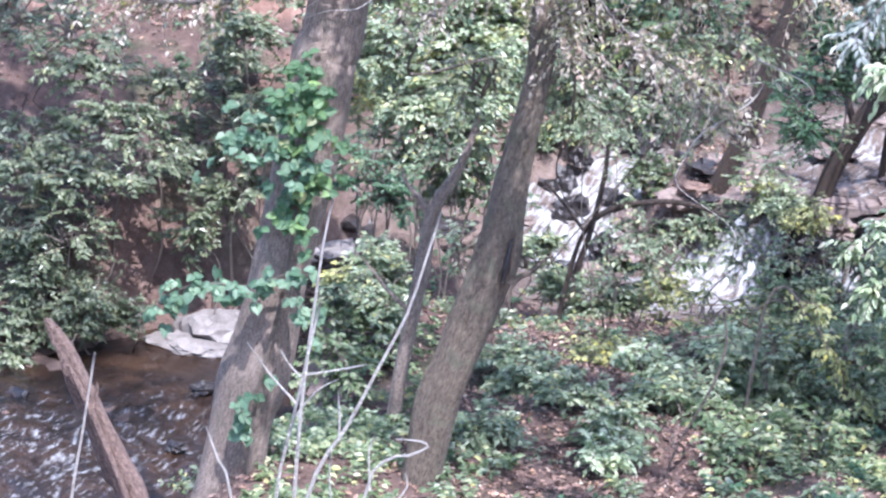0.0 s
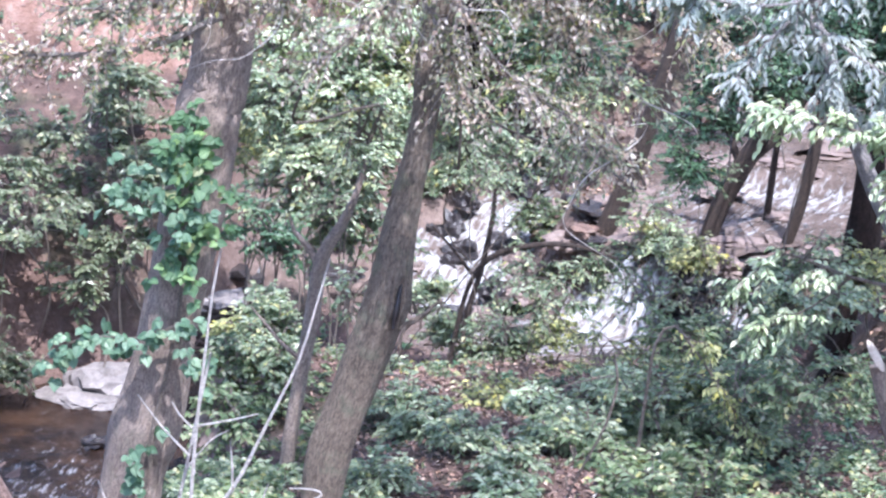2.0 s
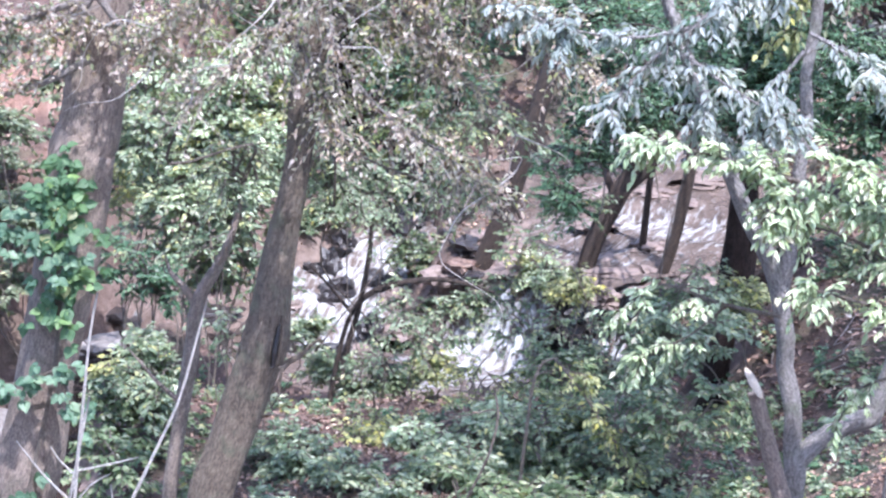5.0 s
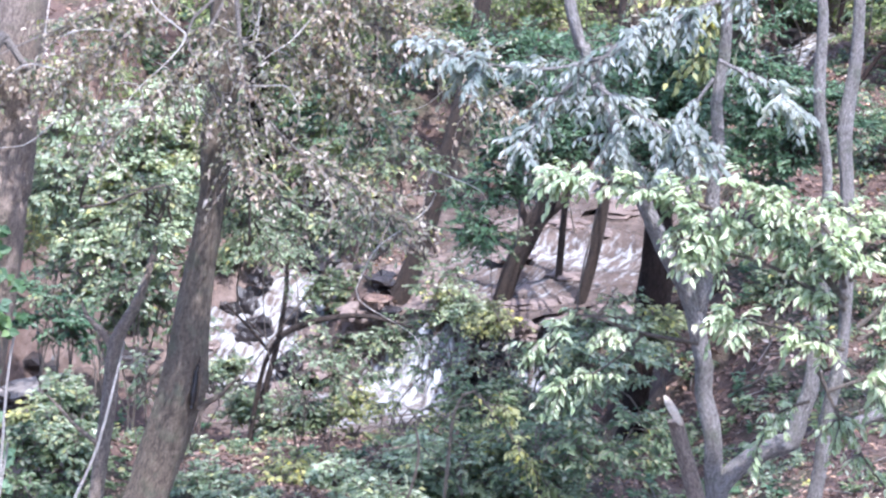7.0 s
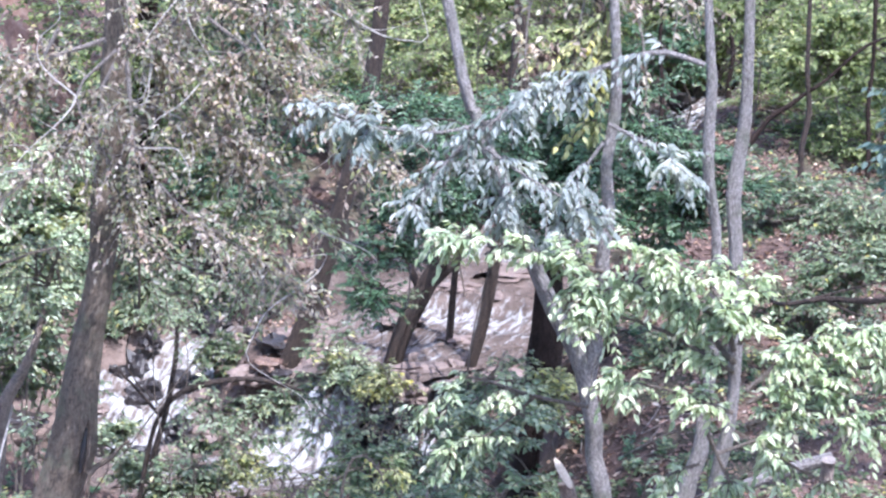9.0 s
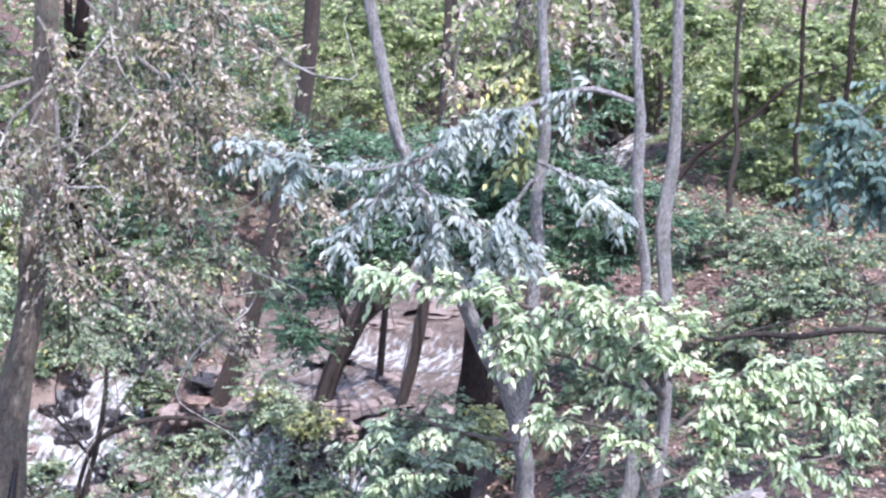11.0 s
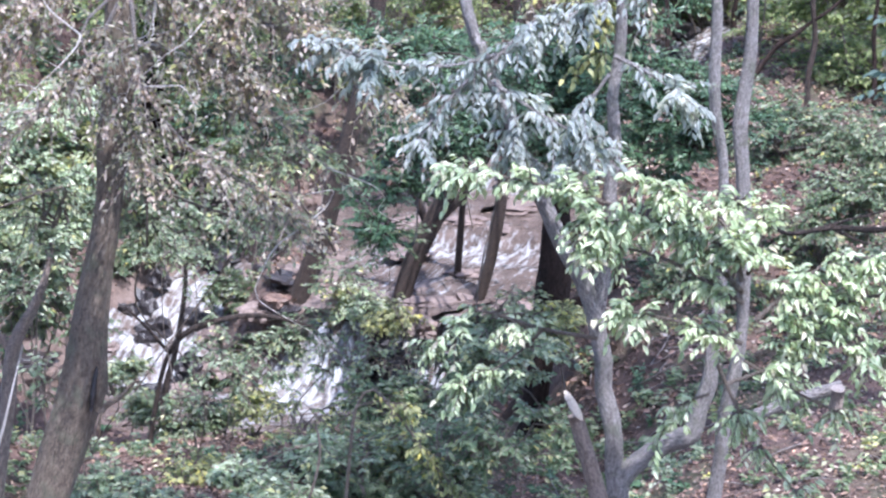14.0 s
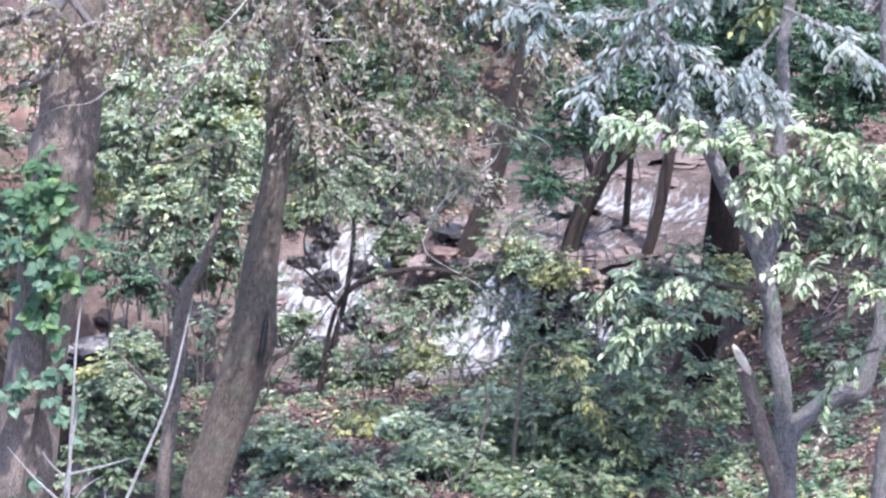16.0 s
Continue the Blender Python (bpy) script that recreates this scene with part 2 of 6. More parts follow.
def tube(soup, path, sides=8, step=0.12, lump=0.0, rng=None, cap=True):
    """A tapered stem along rows of x, y, z, radius."""
    c = smooth_path(path, step)
    n = len(c)
    t = np.gradient(c[:, :3], axis=0)
    t /= np.linalg.norm(t, axis=1)[:, None] + 1e-9
    ref = np.eye(3)[np.argmin(np.abs(t).max(axis=0))]
    u = np.cross(t, ref)
    u /= np.linalg.norm(u, axis=1)[:, None]
    w = np.cross(t, u)
    a = np.arange(sides) / sides * 2 * np.pi
    r = np.maximum(c[:, 3], 0.0008)[:, None] * np.ones(sides)[None]
    if lump:
        ph = (rng or np.random).uniform(0, 6.28, 6)
        s = np.arange(n)[:, None] * step
        r = r * (1 + lump * (np.sin(3 * a + 2.1 * s + ph[0]) * 0.5 + np.sin(2 * a - 3.3 * s + ph[1]) * 0.5 + np.sin(5 * a + 7 * s + ph[2]) * 0.35 + np.sin(9 * a - 1.3 * s + ph[3]) * 0.3))
    v = c[:, None, :3] + r[..., None] * (np.cos(a)[None, :, None] * u[:, None] + np.sin(a)[None, :, None] * w[:, None])
    i, j = np.meshgrid(np.arange(n - 1), np.arange(sides), indexing="ij")
    k = (j + 1) % sides
    f = np.stack([i * sides + j, i * sides + k, (i + 1) * sides + k, (i + 1) * sides + j], -1).reshape(-1, 4)
    v = v.reshape(-1, 3)
    base = soup.n
    far = np.concatenate([[0], np.cumsum(np.linalg.norm(np.diff(c[:, :3], axis=0), axis=1))])
    rr = c[:, 3][:, None]
    grain = np.stack([rr * np.cos(a)[None] + base * 0.013, rr * np.sin(a)[None], far[:, None] + 0 * a[None]], -1)
    soup.put(v, f, grain.reshape(-1, 3))
    if cap:
        soup.f.append([[base + q for q in range(sides)], [base + (n - 1) * sides + q for q in reversed(range(sides))]])
    return c


PLAIN = (np.array([(0, 0, 0), (-0.5, 0.45, 0.10), (0.5, 0.45, 0.10), (0, 1, -0.12)]), np.array([(0, 2, 3), (0, 3, 1)]))
FULL = (np.array([(0, 0, 0), (-0.36, 0.2, 0.07), (-0.5, 0.45, 0.09), (-0.34, 0.74, 0.03), (0, 1, -0.14), (0.34, 0.74, 0.03), (0.5, 0.45, 0.09), (0.36, 0.2, 0.07)]), np.array([(0, 2, 1), (0, 3, 2), (0, 4, 3), (0, 5, 4), (0, 6, 5), (0, 7, 6)]))


def unit(a):
    return a / (np.linalg.norm(a, axis=-1, keepdims=True) + 1e-9)


def put_leaves(soup, p, d, up, size, width=0.5):
    """Leaves from p along d, with faces towards up."""
    p, d, up, size = (np.asarray(q, float) for q in (p, d, up, size))
    d = unit(d)
    side = unit(np.cross(d, up))
    nrm = np.cross(side, d)
    w = np.broadcast_to(np.asarray(width, float), size.shape)
    near = (p[:, 1] < 15.6) & (p[:, 2] < 6.2)
    for (b, faces), m in ((FULL, near), (PLAIN, ~near)):
        if m.any():
            v = p[m][:, None] + size[m][:, None, None] * (b[None, :, :1] * w[m][:, None, None] * side[m][:, None] + b[None, :, 1:2] * d[m][:, None] + b[None, :, 2:] * nrm[m][:, None])
            f = (np.arange(m.sum()) * len(b))[:, None, None] + faces[None]
            soup.put(v, f.reshape(-1, 3))


TRI = np.array([(0.0, 1.0), (0.87, -0.5), (-0.87, -0.5)])
TRI_FACES = np.array([(i * 3 + j, i * 3 + (j + 1) % 3, i * 3 + 3 + (j + 1) % 3, i * 3 + 3 + j) for i in range(3) for j in range(3)])
TWIG_S = np.linspace(0, 1, 4)
FACING = np.array([0.08, -0.45, 0.9])


def leafy_twig(rng, wood, green, start, way, length, count, size, droop=0.3, width=0.5, thick=0.006, wild=0.18):
    """A twig with leaves set left and right along it, turned towards the light."""
    way = np.asarray(way, float)
    way = way / math.sqrt(way[0] ** 2 + way[1] ** 2 + way[2] ** 2 + 1e-9)
    pts = np.asarray(start) + way * (TWIG_S * length)[:, None]
    pts[:, 2] -= droop * length * 0.6 * TWIG_S**2
    pts[1:] += rng.normal(0, 0.035 * length, (3, 3))
    tang = pts[-1] - pts[0]
    tang = tang / math.sqrt(tang[0] ** 2 + tang[1] ** 2 + tang[2] ** 2 + 1e-9)
    h = math.hypot(tang[0], tang[1]) + 1e-6
    lat = np.array([tang[1] / h, -tang[0] / h, 0.0])
    if wood is not None:
        r = (thick * (1 - 0.7 * TWIG_S))[:, None, None]
        oth = np.array([tang[1] * lat[2] - tang[2] * lat[1], tang[2] * lat[0] - tang[0] * lat[2], tang[0] * lat[1] - tang[1] * lat[0]])
        wood.put(pts[:, None] + r * (TRI[None, :, :1] * lat + TRI[None, :, 1:] * oth), TRI_FACES)
    u = np.clip((np.arange(count) // 2 * 2 + 1.2 + rng.normal(0, 0.35, count)) / count, 0.04, 1.0)
    k = np.minimum((u * 3).astype(int), 2)
    p = pts[k] + (pts[k + 1] - pts[k]) * (u * 3 - k)[:, None]
    sgn = np.where(np.arange(count) % 2, 1.0, -1.0)[:, None]
    d = lat * sgn * rng.uniform(0.5, 1.1, (count, 1)) + tang * 0.6 + rng.normal(0, wild, (count, 3))
    d[:, 2] -= droop
    green.leaf.append((p, d, FACING + rng.normal(0, 0.16, 3) + rng.normal(0, 0.12 + 0.6 * wild, (count, 3)), size * rng.uniform(0.6, 1.25, count), np.full(count, width)))


# ---- the ground and the creek ----
STREAMS = [
    # x, y, water level, half width, foam (in the left pool: painted sky glint)
    [(9.0, 38.0, 3.4, 1.2, 0.3), (6.5, 35.0, 2.9, 1.2, 0.35), (3.9, 32.0, 2.4, 0.7, 0.9), (2.6, 29.9, 1.82, 1.1, 0.3), (2.0, 28.9, 1.73, 1.25, 0.3), (1.75, 28.45, 1.57, 1.25, 0.8), (1.55, 27.8, 1.51, 1.3, 0.28), (1.35, 27.05, 1.46, 1.25, 0.32), (1.2, 26.6, 1.30, 1.2, 0.8), (0.95, 26.2, 1.25, 1.1, 0.72), (0.5, 25.6, 1.16, 0.8, 0.5),
     (0.2, 25.3, 1.1, 0.55, 0.5), (-0.1, 24.95, 0.95, 0.26, 0.74), (-0.36, 24.6, 0.45, 0.30, 1.0), (-0.6, 24.25, 0.40, 0.55, 0.95), (-1.45, 24.5, 0.37, 0.8, 0.5), (-2.4, 25.5, 0.28, 0.8, 0.25),
     # the two 0.46 rows paint the sky's reflection on the pool's ripples
     (-3.3, 25.6, 0.18, 0.6, 0.2), (-4.0, 24.2, 0.08, 0.5, 0.2), (-4.7, 22.3, 0.0, 1.0, 0.0), (-4.9, 20.7, 0.0, 1.6, 0.46), (-5.2, 19.2, -0.02, 1.8, 0.46), (-5.8, 17.2, -0.04, 2.1, 0.15), (-7.0, 12.0, -0.2, 2.2, 0.1), (-9.0, 0.0, -0.6, 2.5, 0.1)],
    [(1.2, 28.4, 1.62, 0.7, 0.5), (*(0.09, 27.70, 1.26), 0.55, 0.6), (*(-0.53, 27.40, 1.18), 0.5, 0.45), (*(-1.03, 27.10, 1.10), 0.5, 0.4), (*(-1.41, 26.70, 0.91), 0.62, 0.85), (*(-1.65, 26.10, 0.65), 0.6, 0.9), (*(-1.77, 25.50, 0.44), 0.5, 0.9), (*(-1.63, 24.90, 0.30), 0.5, 0.65), (*(-1.24, 24.40, 0.35), 0.5, 0.55)],
    [(1.3, 26.0, 1.26, 0.5, 0.5), (0.95, 25.4, 1.15, 0.4, 0.55), (0.64, 24.95, 1.02, 0.3, 0.85), (0.5, 24.65, 0.48, 0.3, 1.0), (0.1, 24.35, 0.41, 0.4, 0.6)],
]
FINE = [smooth_path(s, 0.08) for s in STREAMS]
LEFT = [(-40, 5.6), (-6, 5.5), (0, 5.4), (3, 4.6), (8, 1.5), (12, 0.6), (16, 0.3), (22.2, 0.12), (22.8, 0.6), (23.6, 1.1), (24.6, 1.3), (25.4, 1.9), (26.2, 2.2), (26.8, 3.2), (29, 3.9), (40, 6.5), (60, 13), (120, 22), (600, 40)]
MIDDLE = [(-40, 5.6), (-6, 5.5), (0, 5.4), (3, 4.8), (8, 2.5), (12, 1.85), (16, 1.55), (19.3, 1.42), (21.0, 0.95), (22.6, 0.45), (24.2, 0.5), (25.2, 1.15), (27, 1.45), (29, 1.9), (31, 2.6), (36, 4.2), (42, 6), (60, 13), (120, 22), (600, 40)]
RIGHT = [(-40, 5.6), (-6, 5.5), (0, 5.4), (3, 4.8), (8, 2.9), (12, 2.3), (15.5, 2.02), (18.2, 1.95), (20, 2.05), (23, 2.35), (27, 2.7), (31, 3.2), (36, 4.6), (42, 6.5), (60, 13), (120, 22), (600, 40)]


def ease(x, a, b):
    s = np.clip((x - a) / (b - a), 0, 1)
    return s * s * (3 - 2 * s)


def base_height(x, y):
    z = [np.interp(y, *zip(*prof)) for prof in (LEFT, MIDDLE, RIGHT)]
    a = ease(x + 0.25 * np.sin(y * 1.3), -3.9, -2.6)
    b = ease(x + 0.3 * np.sin(y * 0.9 + 1), 1.3, 2.5)
    h = z[0] * (1 - a) + z[1] * a
    return h * (1 - b) + z[2] * b


def bumps(x, y):
    return (0.10 * np.sin(x * 1.7 + 0.6 * np.sin(y * 1.1)) * np.sin(y * 1.4 + 0.8 * np.sin(x * 0.9)) + 0.045 * np.sin(x * 4.3 + y * 2.1) * np.sin(y * 3.9 - x * 1.7) + 0.02 * np.sin(x * 9.1 - y * 4.0) * np.sin(y * 10.3 + x * 3.0))


def ground_height(x, y, want_bed=False):
    x, y = np.asarray(x, float), np.asarray(y, float)
    h = base_height(x, y) + bumps(x, y) * np.clip((y - 3) / 6, 0, 1)
    bed = np.zeros_like(h)
    for line in FINE:
        best = np.full(h.shape, 1e9)
        lev, half = np.zeros_like(h), np.ones_like(h)
        for px, py, pz, hw, _ in line[::2]:
            d = np.hypot(x - px, y - py) - hw
            m = d < best
            best, lev, half = np.where(m, d, best), np.where(m, pz, lev), np.where(m, hw, half)
        k = ease(best, -0.25, 0.55)
        floor_z = lev - 0.16 + 0.5 * bumps(x * 1.7, y * 1.7)
        h = np.where(best < 0.55, np.minimum(h, floor_z + 0.1) * (1 - k) + h * k, h)
        bed = np.maximum(bed, 1 - ease(best, -0.1, 0.7))
    return (h, bed) if want_bed else h


def ground_at(x, y):
    return float(ground_height(np.array([x]), np.array([y]))[0])


def axis(stops):
    return np.concatenate([np.arange(a, b, s) for a, b, s in stops])


def build_ground():
    xs = axis([(-500, -60, 55), (-60, -14, 4), (-14, -8, 0.6), (-8, 7, 0.1), (7, 14, 0.6), (14, 60, 4), (60, 501, 55)])
    ys = axis([(-500, -40, 57), (-40, -4, 4), (-4, 13, 0.5), (13, 34, 0.1), (34, 50, 0.5), (50, 120, 5), (120, 601, 60)])
    X, Y = np.meshgrid(xs, ys)
    Z, bed = ground_height(X, Y, True)
    n, m = X.shape
    i, j = np.meshgrid(np.arange(n - 1), np.arange(m - 1), indexing="ij")
    f = np.stack([i * m + j, i * m + j + 1, (i + 1) * m + j + 1, (i + 1) * m + j], -1).reshape(-1, 4)
    s = Soup()
    s.put(np.stack([X, Y, Z], -1), f)
    me = s.mesh("ground", SOIL)
    # dark soil replaces pale stone on the left shore, which also paints its shade
    bed = bed * (1 - 0.8 * ease(-X, 3.4, 4.4))
    me.attributes.new("bed", "FLOAT", "POINT").data.foreach_set("value", bed.ravel())
    # clay fades to dark soil low down: the hollow's shade as colour
    clay = 0.12 + 0.88 * ease(-X - 0.4 * np.sin(Y), 2.6, 4.2) * (0.12 + 0.88 * ease(Z + 0.25 * np.sin(X * 2.3), 2.0, 2.6))
    me.attributes.new("clay", "FLOAT_COLOR", "POINT").data.foreach_set("color", np.stack([clay, clay, clay, clay * 0 + 1], -1).ravel())
    tagged(new("ground", me), "red-brown forest soil with clay banks and a stony creek bed", "ground", kind="structure")


def build_water():
    for k, line in enumerate(FINE):
        t = unit(np.gradient(line[:, :2], axis=0))
        lat = np.c_[-t[:, 1], t[:, 0]]
        cols = 61 if k == 0 else 21
        c = np.linspace(-1, 1, cols)
        rngw = np.random.default_rng(40 + k)
        V = np.zeros((len(line), cols, 3))
        V[..., :2] = line[:, None, :2] + lat[:, None] * (c[None, :, None] * (line[:, 3] + 0.25)[:, None, None])
        fall = np.clip(-np.gradient(line[:, 2]) / 0.08, 0, 2)
        V[..., 2] = line[:, None, 2] + 0.004 * k
        wob = np.sin(V[..., 0] * 7 + V[..., 1] * 4) * np.sin(V[..., 1] * 9 - V[..., 0] * 3) + 0.6 * np.sin(V[..., 0] * 19 + 2 * V[..., 1]) * np.sin(V[..., 1] * 17)
        chop = sum(np.sin(V[..., 0] * a + V[..., 1] * b + c0) for a, b, c0 in rngw.normal(0, 1, (14, 3)) * (22, 22, 3)) / 4
        V[..., 2] += wob * (0.006 + 0.05 * np.minimum(fall, 1))[:, None] + np.where(V[..., 0] < -3.6, 0.004 + 0.022 * ease(-V[..., 1], -21.9, -20.9) * ease(V[..., 0], -6.2, -5.2), 0.010) * chop
        V[:, :, 2] += rngw.normal(0, 1, (len(line), cols)) * (0.002 + 0.03 * np.minimum(fall, 1))[:, None]
        foam = np.clip(line[:, 4][:, None] * 0.55 - 0.10 + 0.14 * np.minimum(fall, 1)[:, None] - 0.3 * np.abs(c)[None] ** 2, -0.3, 1)
        s = Soup()
        n = len(line)
        i, j = np.meshgrid(np.arange(n - 1), np.arange(cols - 1), indexing="ij")
        f = np.stack([i * cols + j, (i + 1) * cols + j, (i + 1) * cols + j + 1, i * cols + j + 1], -1).reshape(-1, 4)
        s.put(V, f)
        me = s.mesh("water", WATER)
        me.attributes.new("foam", "FLOAT", "POINT").data.foreach_set("value", foam.ravel())
        deep = np.repeat(ease(-line[:, 0], 3.6, 4.6), cols)
        me.attributes.new("deep", "FLOAT", "POINT").data.foreach_set("value", deep)
        uv = me.uv_layers.new(name="UVMap")
        flat = np.zeros((n, cols, 2))
        flat[..., 0] = c[None] * line[:, 3][:, None]
        flat[..., 1] = np.arange(n)[:, None] * 0.08
        idx = np.zeros(len(me.loops), int)
        me.loops.foreach_get("vertex_index", idx)
        uv.data.foreach_set("uv", flat.reshape(-1, 2)[idx].ravel())
        tagged(new("water", me), ("shallow creek with white rapids over pinkish stone", "small side cascade tumbling white over dark rocks", "narrow white waterfall over dark wet rock")[k], "water", kind="structure")


build_ground()
build_water()


# ---- trees ----
def limbs_and_crown(rng, tree, top, spread, height, leaf_mat, bark, limbs=6, twigs=13, size=0.12, lift=0.35, lean=(0.0, 0.0)):
    """The crown above the trunk's top: limbs, and leaves on twigs."""
    top = np.asarray(top, float)
    green, wood = Soup(), Soup()
    for k in range(limbs):
        a = 6.28 * k / limbs + rng.uniform(-0.4, 0.4)
        end = top[:3] + np.array([lean[0] + math.cos(a) * spread * rng.uniform(0.5, 1), lean[1] + math.sin(a) * spread * rng.uniform(0.5, 1), height * rng.uniform(lift, 1.0)])
        mid = (top[:3] + end) / 2 + rng.normal(0, 0.2, 3) + np.array([0, 0, 0.3])
        r = top[3] * 0.5
        c = tube(wood, [(*top[:3], r), (*mid, r * 0.6), (*end, 0.012)], 7, 0.35, cap=False)
        for _ in range(twigs):
            q = c[int(len(c) * rng.uniform(0.3, 0.999))]
            leafy_twig(rng, wood, green, q[:3], rng.normal(0, 1, 3) + (0, 0, 0.1), rng.uniform(0.5, 1.1), 18, size, 0.3, thick=0.01)
    part("limb", wood, bark, tree)
    part("crown", green, leaf_mat, tree, smooth=False)


def stem_to_ground(path):
    """Carries a trunk's line down to below the soil, with a flare at the foot."""
    p = [tuple(q) for q in path]
    x, y, z, r = p[0]
    g = ground_at(x, y)
    if z > g + 0.1:
        dx, dy = p[1][0] - x, p[1][1] - y
        k = min(1.5, (z - g) / max(0.2, p[1][2] - z)) * 0.7
        fx, fy = x - dx * k, y - dy * k
        p = [(fx, fy, ground_at(fx, fy) - 0.15, r * 1.45), (fx + (x - fx) * 0.3, fy + (y - fy) * 0.3, g + (z - g) * 0.28, r * 1.1)] + p
    return p


def tree(name, label, stems, bark, seed, rise=4.0, crown=None, lump=0.06, sides=20, group="", slim=1.0, wander=0.0):
    """Stems are rows of x, y, z, radius from foot to top; the first reaches the soil. crown: spread, height, leaf material."""
    rng = np.random.default_rng(seed)
    first = stem_to_ground(stems[0])
    ob = thing(name, (first[0][0], first[0][1], ground_at(*first[0][:2])), label, "tree", group)
    tops = []
    for k, path in enumerate([first] + [list(s) for s in stems[1:]]):
        path = [(x, y, z, r * slim) for x, y, z, r in path]
        if wander:
            bent = smooth_path(path, 0.3)
            bent[1:-1, :3] += rng.normal(0, wander, (len(bent) - 2, 3))
            bent[1:-1, 3] *= rng.uniform(0.9, 1.1, len(bent) - 2)
            path = [tuple(q) for q in bent]
        s = Soup()
        if rise:
            a, b = np.array(path[-2]), np.array(path[-1])
            w = unit((b - a)[:3]) * 0.6 + np.array([0, 0, 0.6])
            path = path + [(*(b[:3] + w * rise * 0.4), b[3] * 0.8), (*(b[:3] + w * rise * 0.6 + np.array([0, 0, rise * 0.5])), b[3] * 0.55)]
        tube(s, path, sides if k == 0 else 14, 0.06 if path[0][3] > 0.06 else 0.1, lump, rng)
        part("trunk" if k == 0 else "stem", s, bark, ob)
        tops.append(path[-1])
    if crown:
        for q in tops:
            limbs_and_crown(rng, ob, q, *crown[:3], bark, *crown[3:])
    return ob


vine_tree = tree("vine_covered_tree", "thick leaning brown tree with a leafy vine climbing its trunk",
    [[(-2.95, 15.00, 1.43, 0.194), (-2.84, 15.00, 1.99, 0.185), (-2.73, 15.00, 2.47, 0.182), (-2.59, 15.00, 3.24, 0.173), (-2.48, 15.00, 3.83, 0.167), (-2.38, 15.00, 4.43, 0.164)]], BARK_BROWN, 1, 5.0, (2.2, 2.6, LEAF_MID, 6, 13, 0.12, 0.35, (-1.0, 0.8)), 0.05, 28, wander=0.006)
hole_tree = tree("hollow_leaning_tree", "leaning mossy brown tree with a dark knot hole",
    [[(-1.85, 15.00, 1.53, 0.139), (-1.72, 15.00, 2.15, 0.133), (-1.55, 15.00, 2.70, 0.130), (-1.43, 15.00, 3.07, 0.145), (-1.38, 15.00, 3.46, 0.112), (-1.29, 15.00, 3.88, 0.100), (-1.24, 15.00, 4.38, 0.094), (-1.19, 15.00, 4.88, 0.085)], [(-1.24, 15.00, 4.32, 0.076), (-1.15, 15.00, 4.70, 0.061), (-0.92, 15.00, 5.02, 0.052)], [(-1.34, 14.90, 2.92, 0.024), (-1.25, 14.90, 3.00, 0.018), (-1.17, 14.90, 3.07, 0.012), (-1.08, 14.90, 3.13, 0.005)]], BARK_MOSSY, 2, 4.0, None, 0.10, 28, slim=0.86, wander=0.007)
tree("slender_tree", "slender dark brown sapling behind the hollow tree", [[(-2.20, 16.50, 1.00, 0.047), (-2.17, 16.50, 1.64, 0.047), (-2.11, 16.50, 2.09, 0.047), (-2.04, 16.50, 2.53, 0.047), (-1.99, 16.50, 2.91, 0.043), (-1.88, 16.50, 3.11, 0.033), (-1.79, 16.50, 3.31, 0.023), (-1.73, 16.50, 3.54, 0.013)], [(-1.99, 16.50, 2.85, 0.026), (-2.08, 16.50, 2.99, 0.020), (-2.16, 16.50, 3.08, 0.014), (-2.19, 16.50, 3.18, 0.006)], [(-2.07, 16.50, 2.24, 0.018), (-2.23, 16.50, 2.37, 0.013), (-2.34, 16.50, 2.50, 0.009), (-2.42, 16.50, 2.59, 0.004)]], BARK_BROWN, 3, 0)
tree("leaning_tree", "thin dark tree leaning over the falls", [[(-0.52, 25.40, 0.85, 0.108), (-0.34, 25.40, 1.28, 0.097), (-0.13, 25.40, 1.87, 0.092), (0.08, 25.40, 2.62, 0.085), (0.25, 25.40, 3.30, 0.077), (0.37, 25.40, 3.92, 0.077), (0.44, 25.40, 4.54, 0.072)]], BARK_DARK, 4, 2.6, (1.6, 1.8, LEAF_MID, 5, 8, 0.12))
fork_tree = tree("forked_tree", "forked brown tree standing beside the creek",
    [[(0.50, 25.30, 0.96, 0.102), (0.63, 25.30, 1.41, 0.102), (0.82, 25.30, 1.81, 0.107), (0.98, 25.30, 2.11, 0.092), (1.12, 25.30, 2.58, 0.072), (1.22, 25.30, 3.31, 0.056)], [(0.81, 25.30, 1.79, 0.046), (0.69, 25.30, 2.11, 0.038), (0.64, 25.30, 2.42, 0.031), (0.60, 25.30, 2.90, 0.020)], [(0.89, 25.30, 1.87, 0.056), (1.12, 25.30, 2.10, 0.051), (1.33, 25.30, 2.42, 0.041), (1.53, 25.30, 2.90, 0.031)]], BARK_DARK, 5, 0, slim=0.86)
tree("sapling", "thin bare sapling beside the creek", [[(1.07, 25.80, 0.92, 0.034), (1.10, 25.80, 1.36, 0.034), (1.15, 25.80, 1.96, 0.031), (1.21, 25.80, 2.55, 0.023)]], BARK_DARK, 6, 1.0)
tree("creekside_tree", "dark brown tree on the creek's edge", [[(1.18, 25.00, 0.95, 0.071), (1.35, 25.00, 1.51, 0.071), (1.46, 25.00, 2.11, 0.071), (1.54, 25.00, 2.84, 0.061), (1.61, 25.00, 3.66, 0.056)]], BARK_DARK, 7, 2.6, slim=0.75)
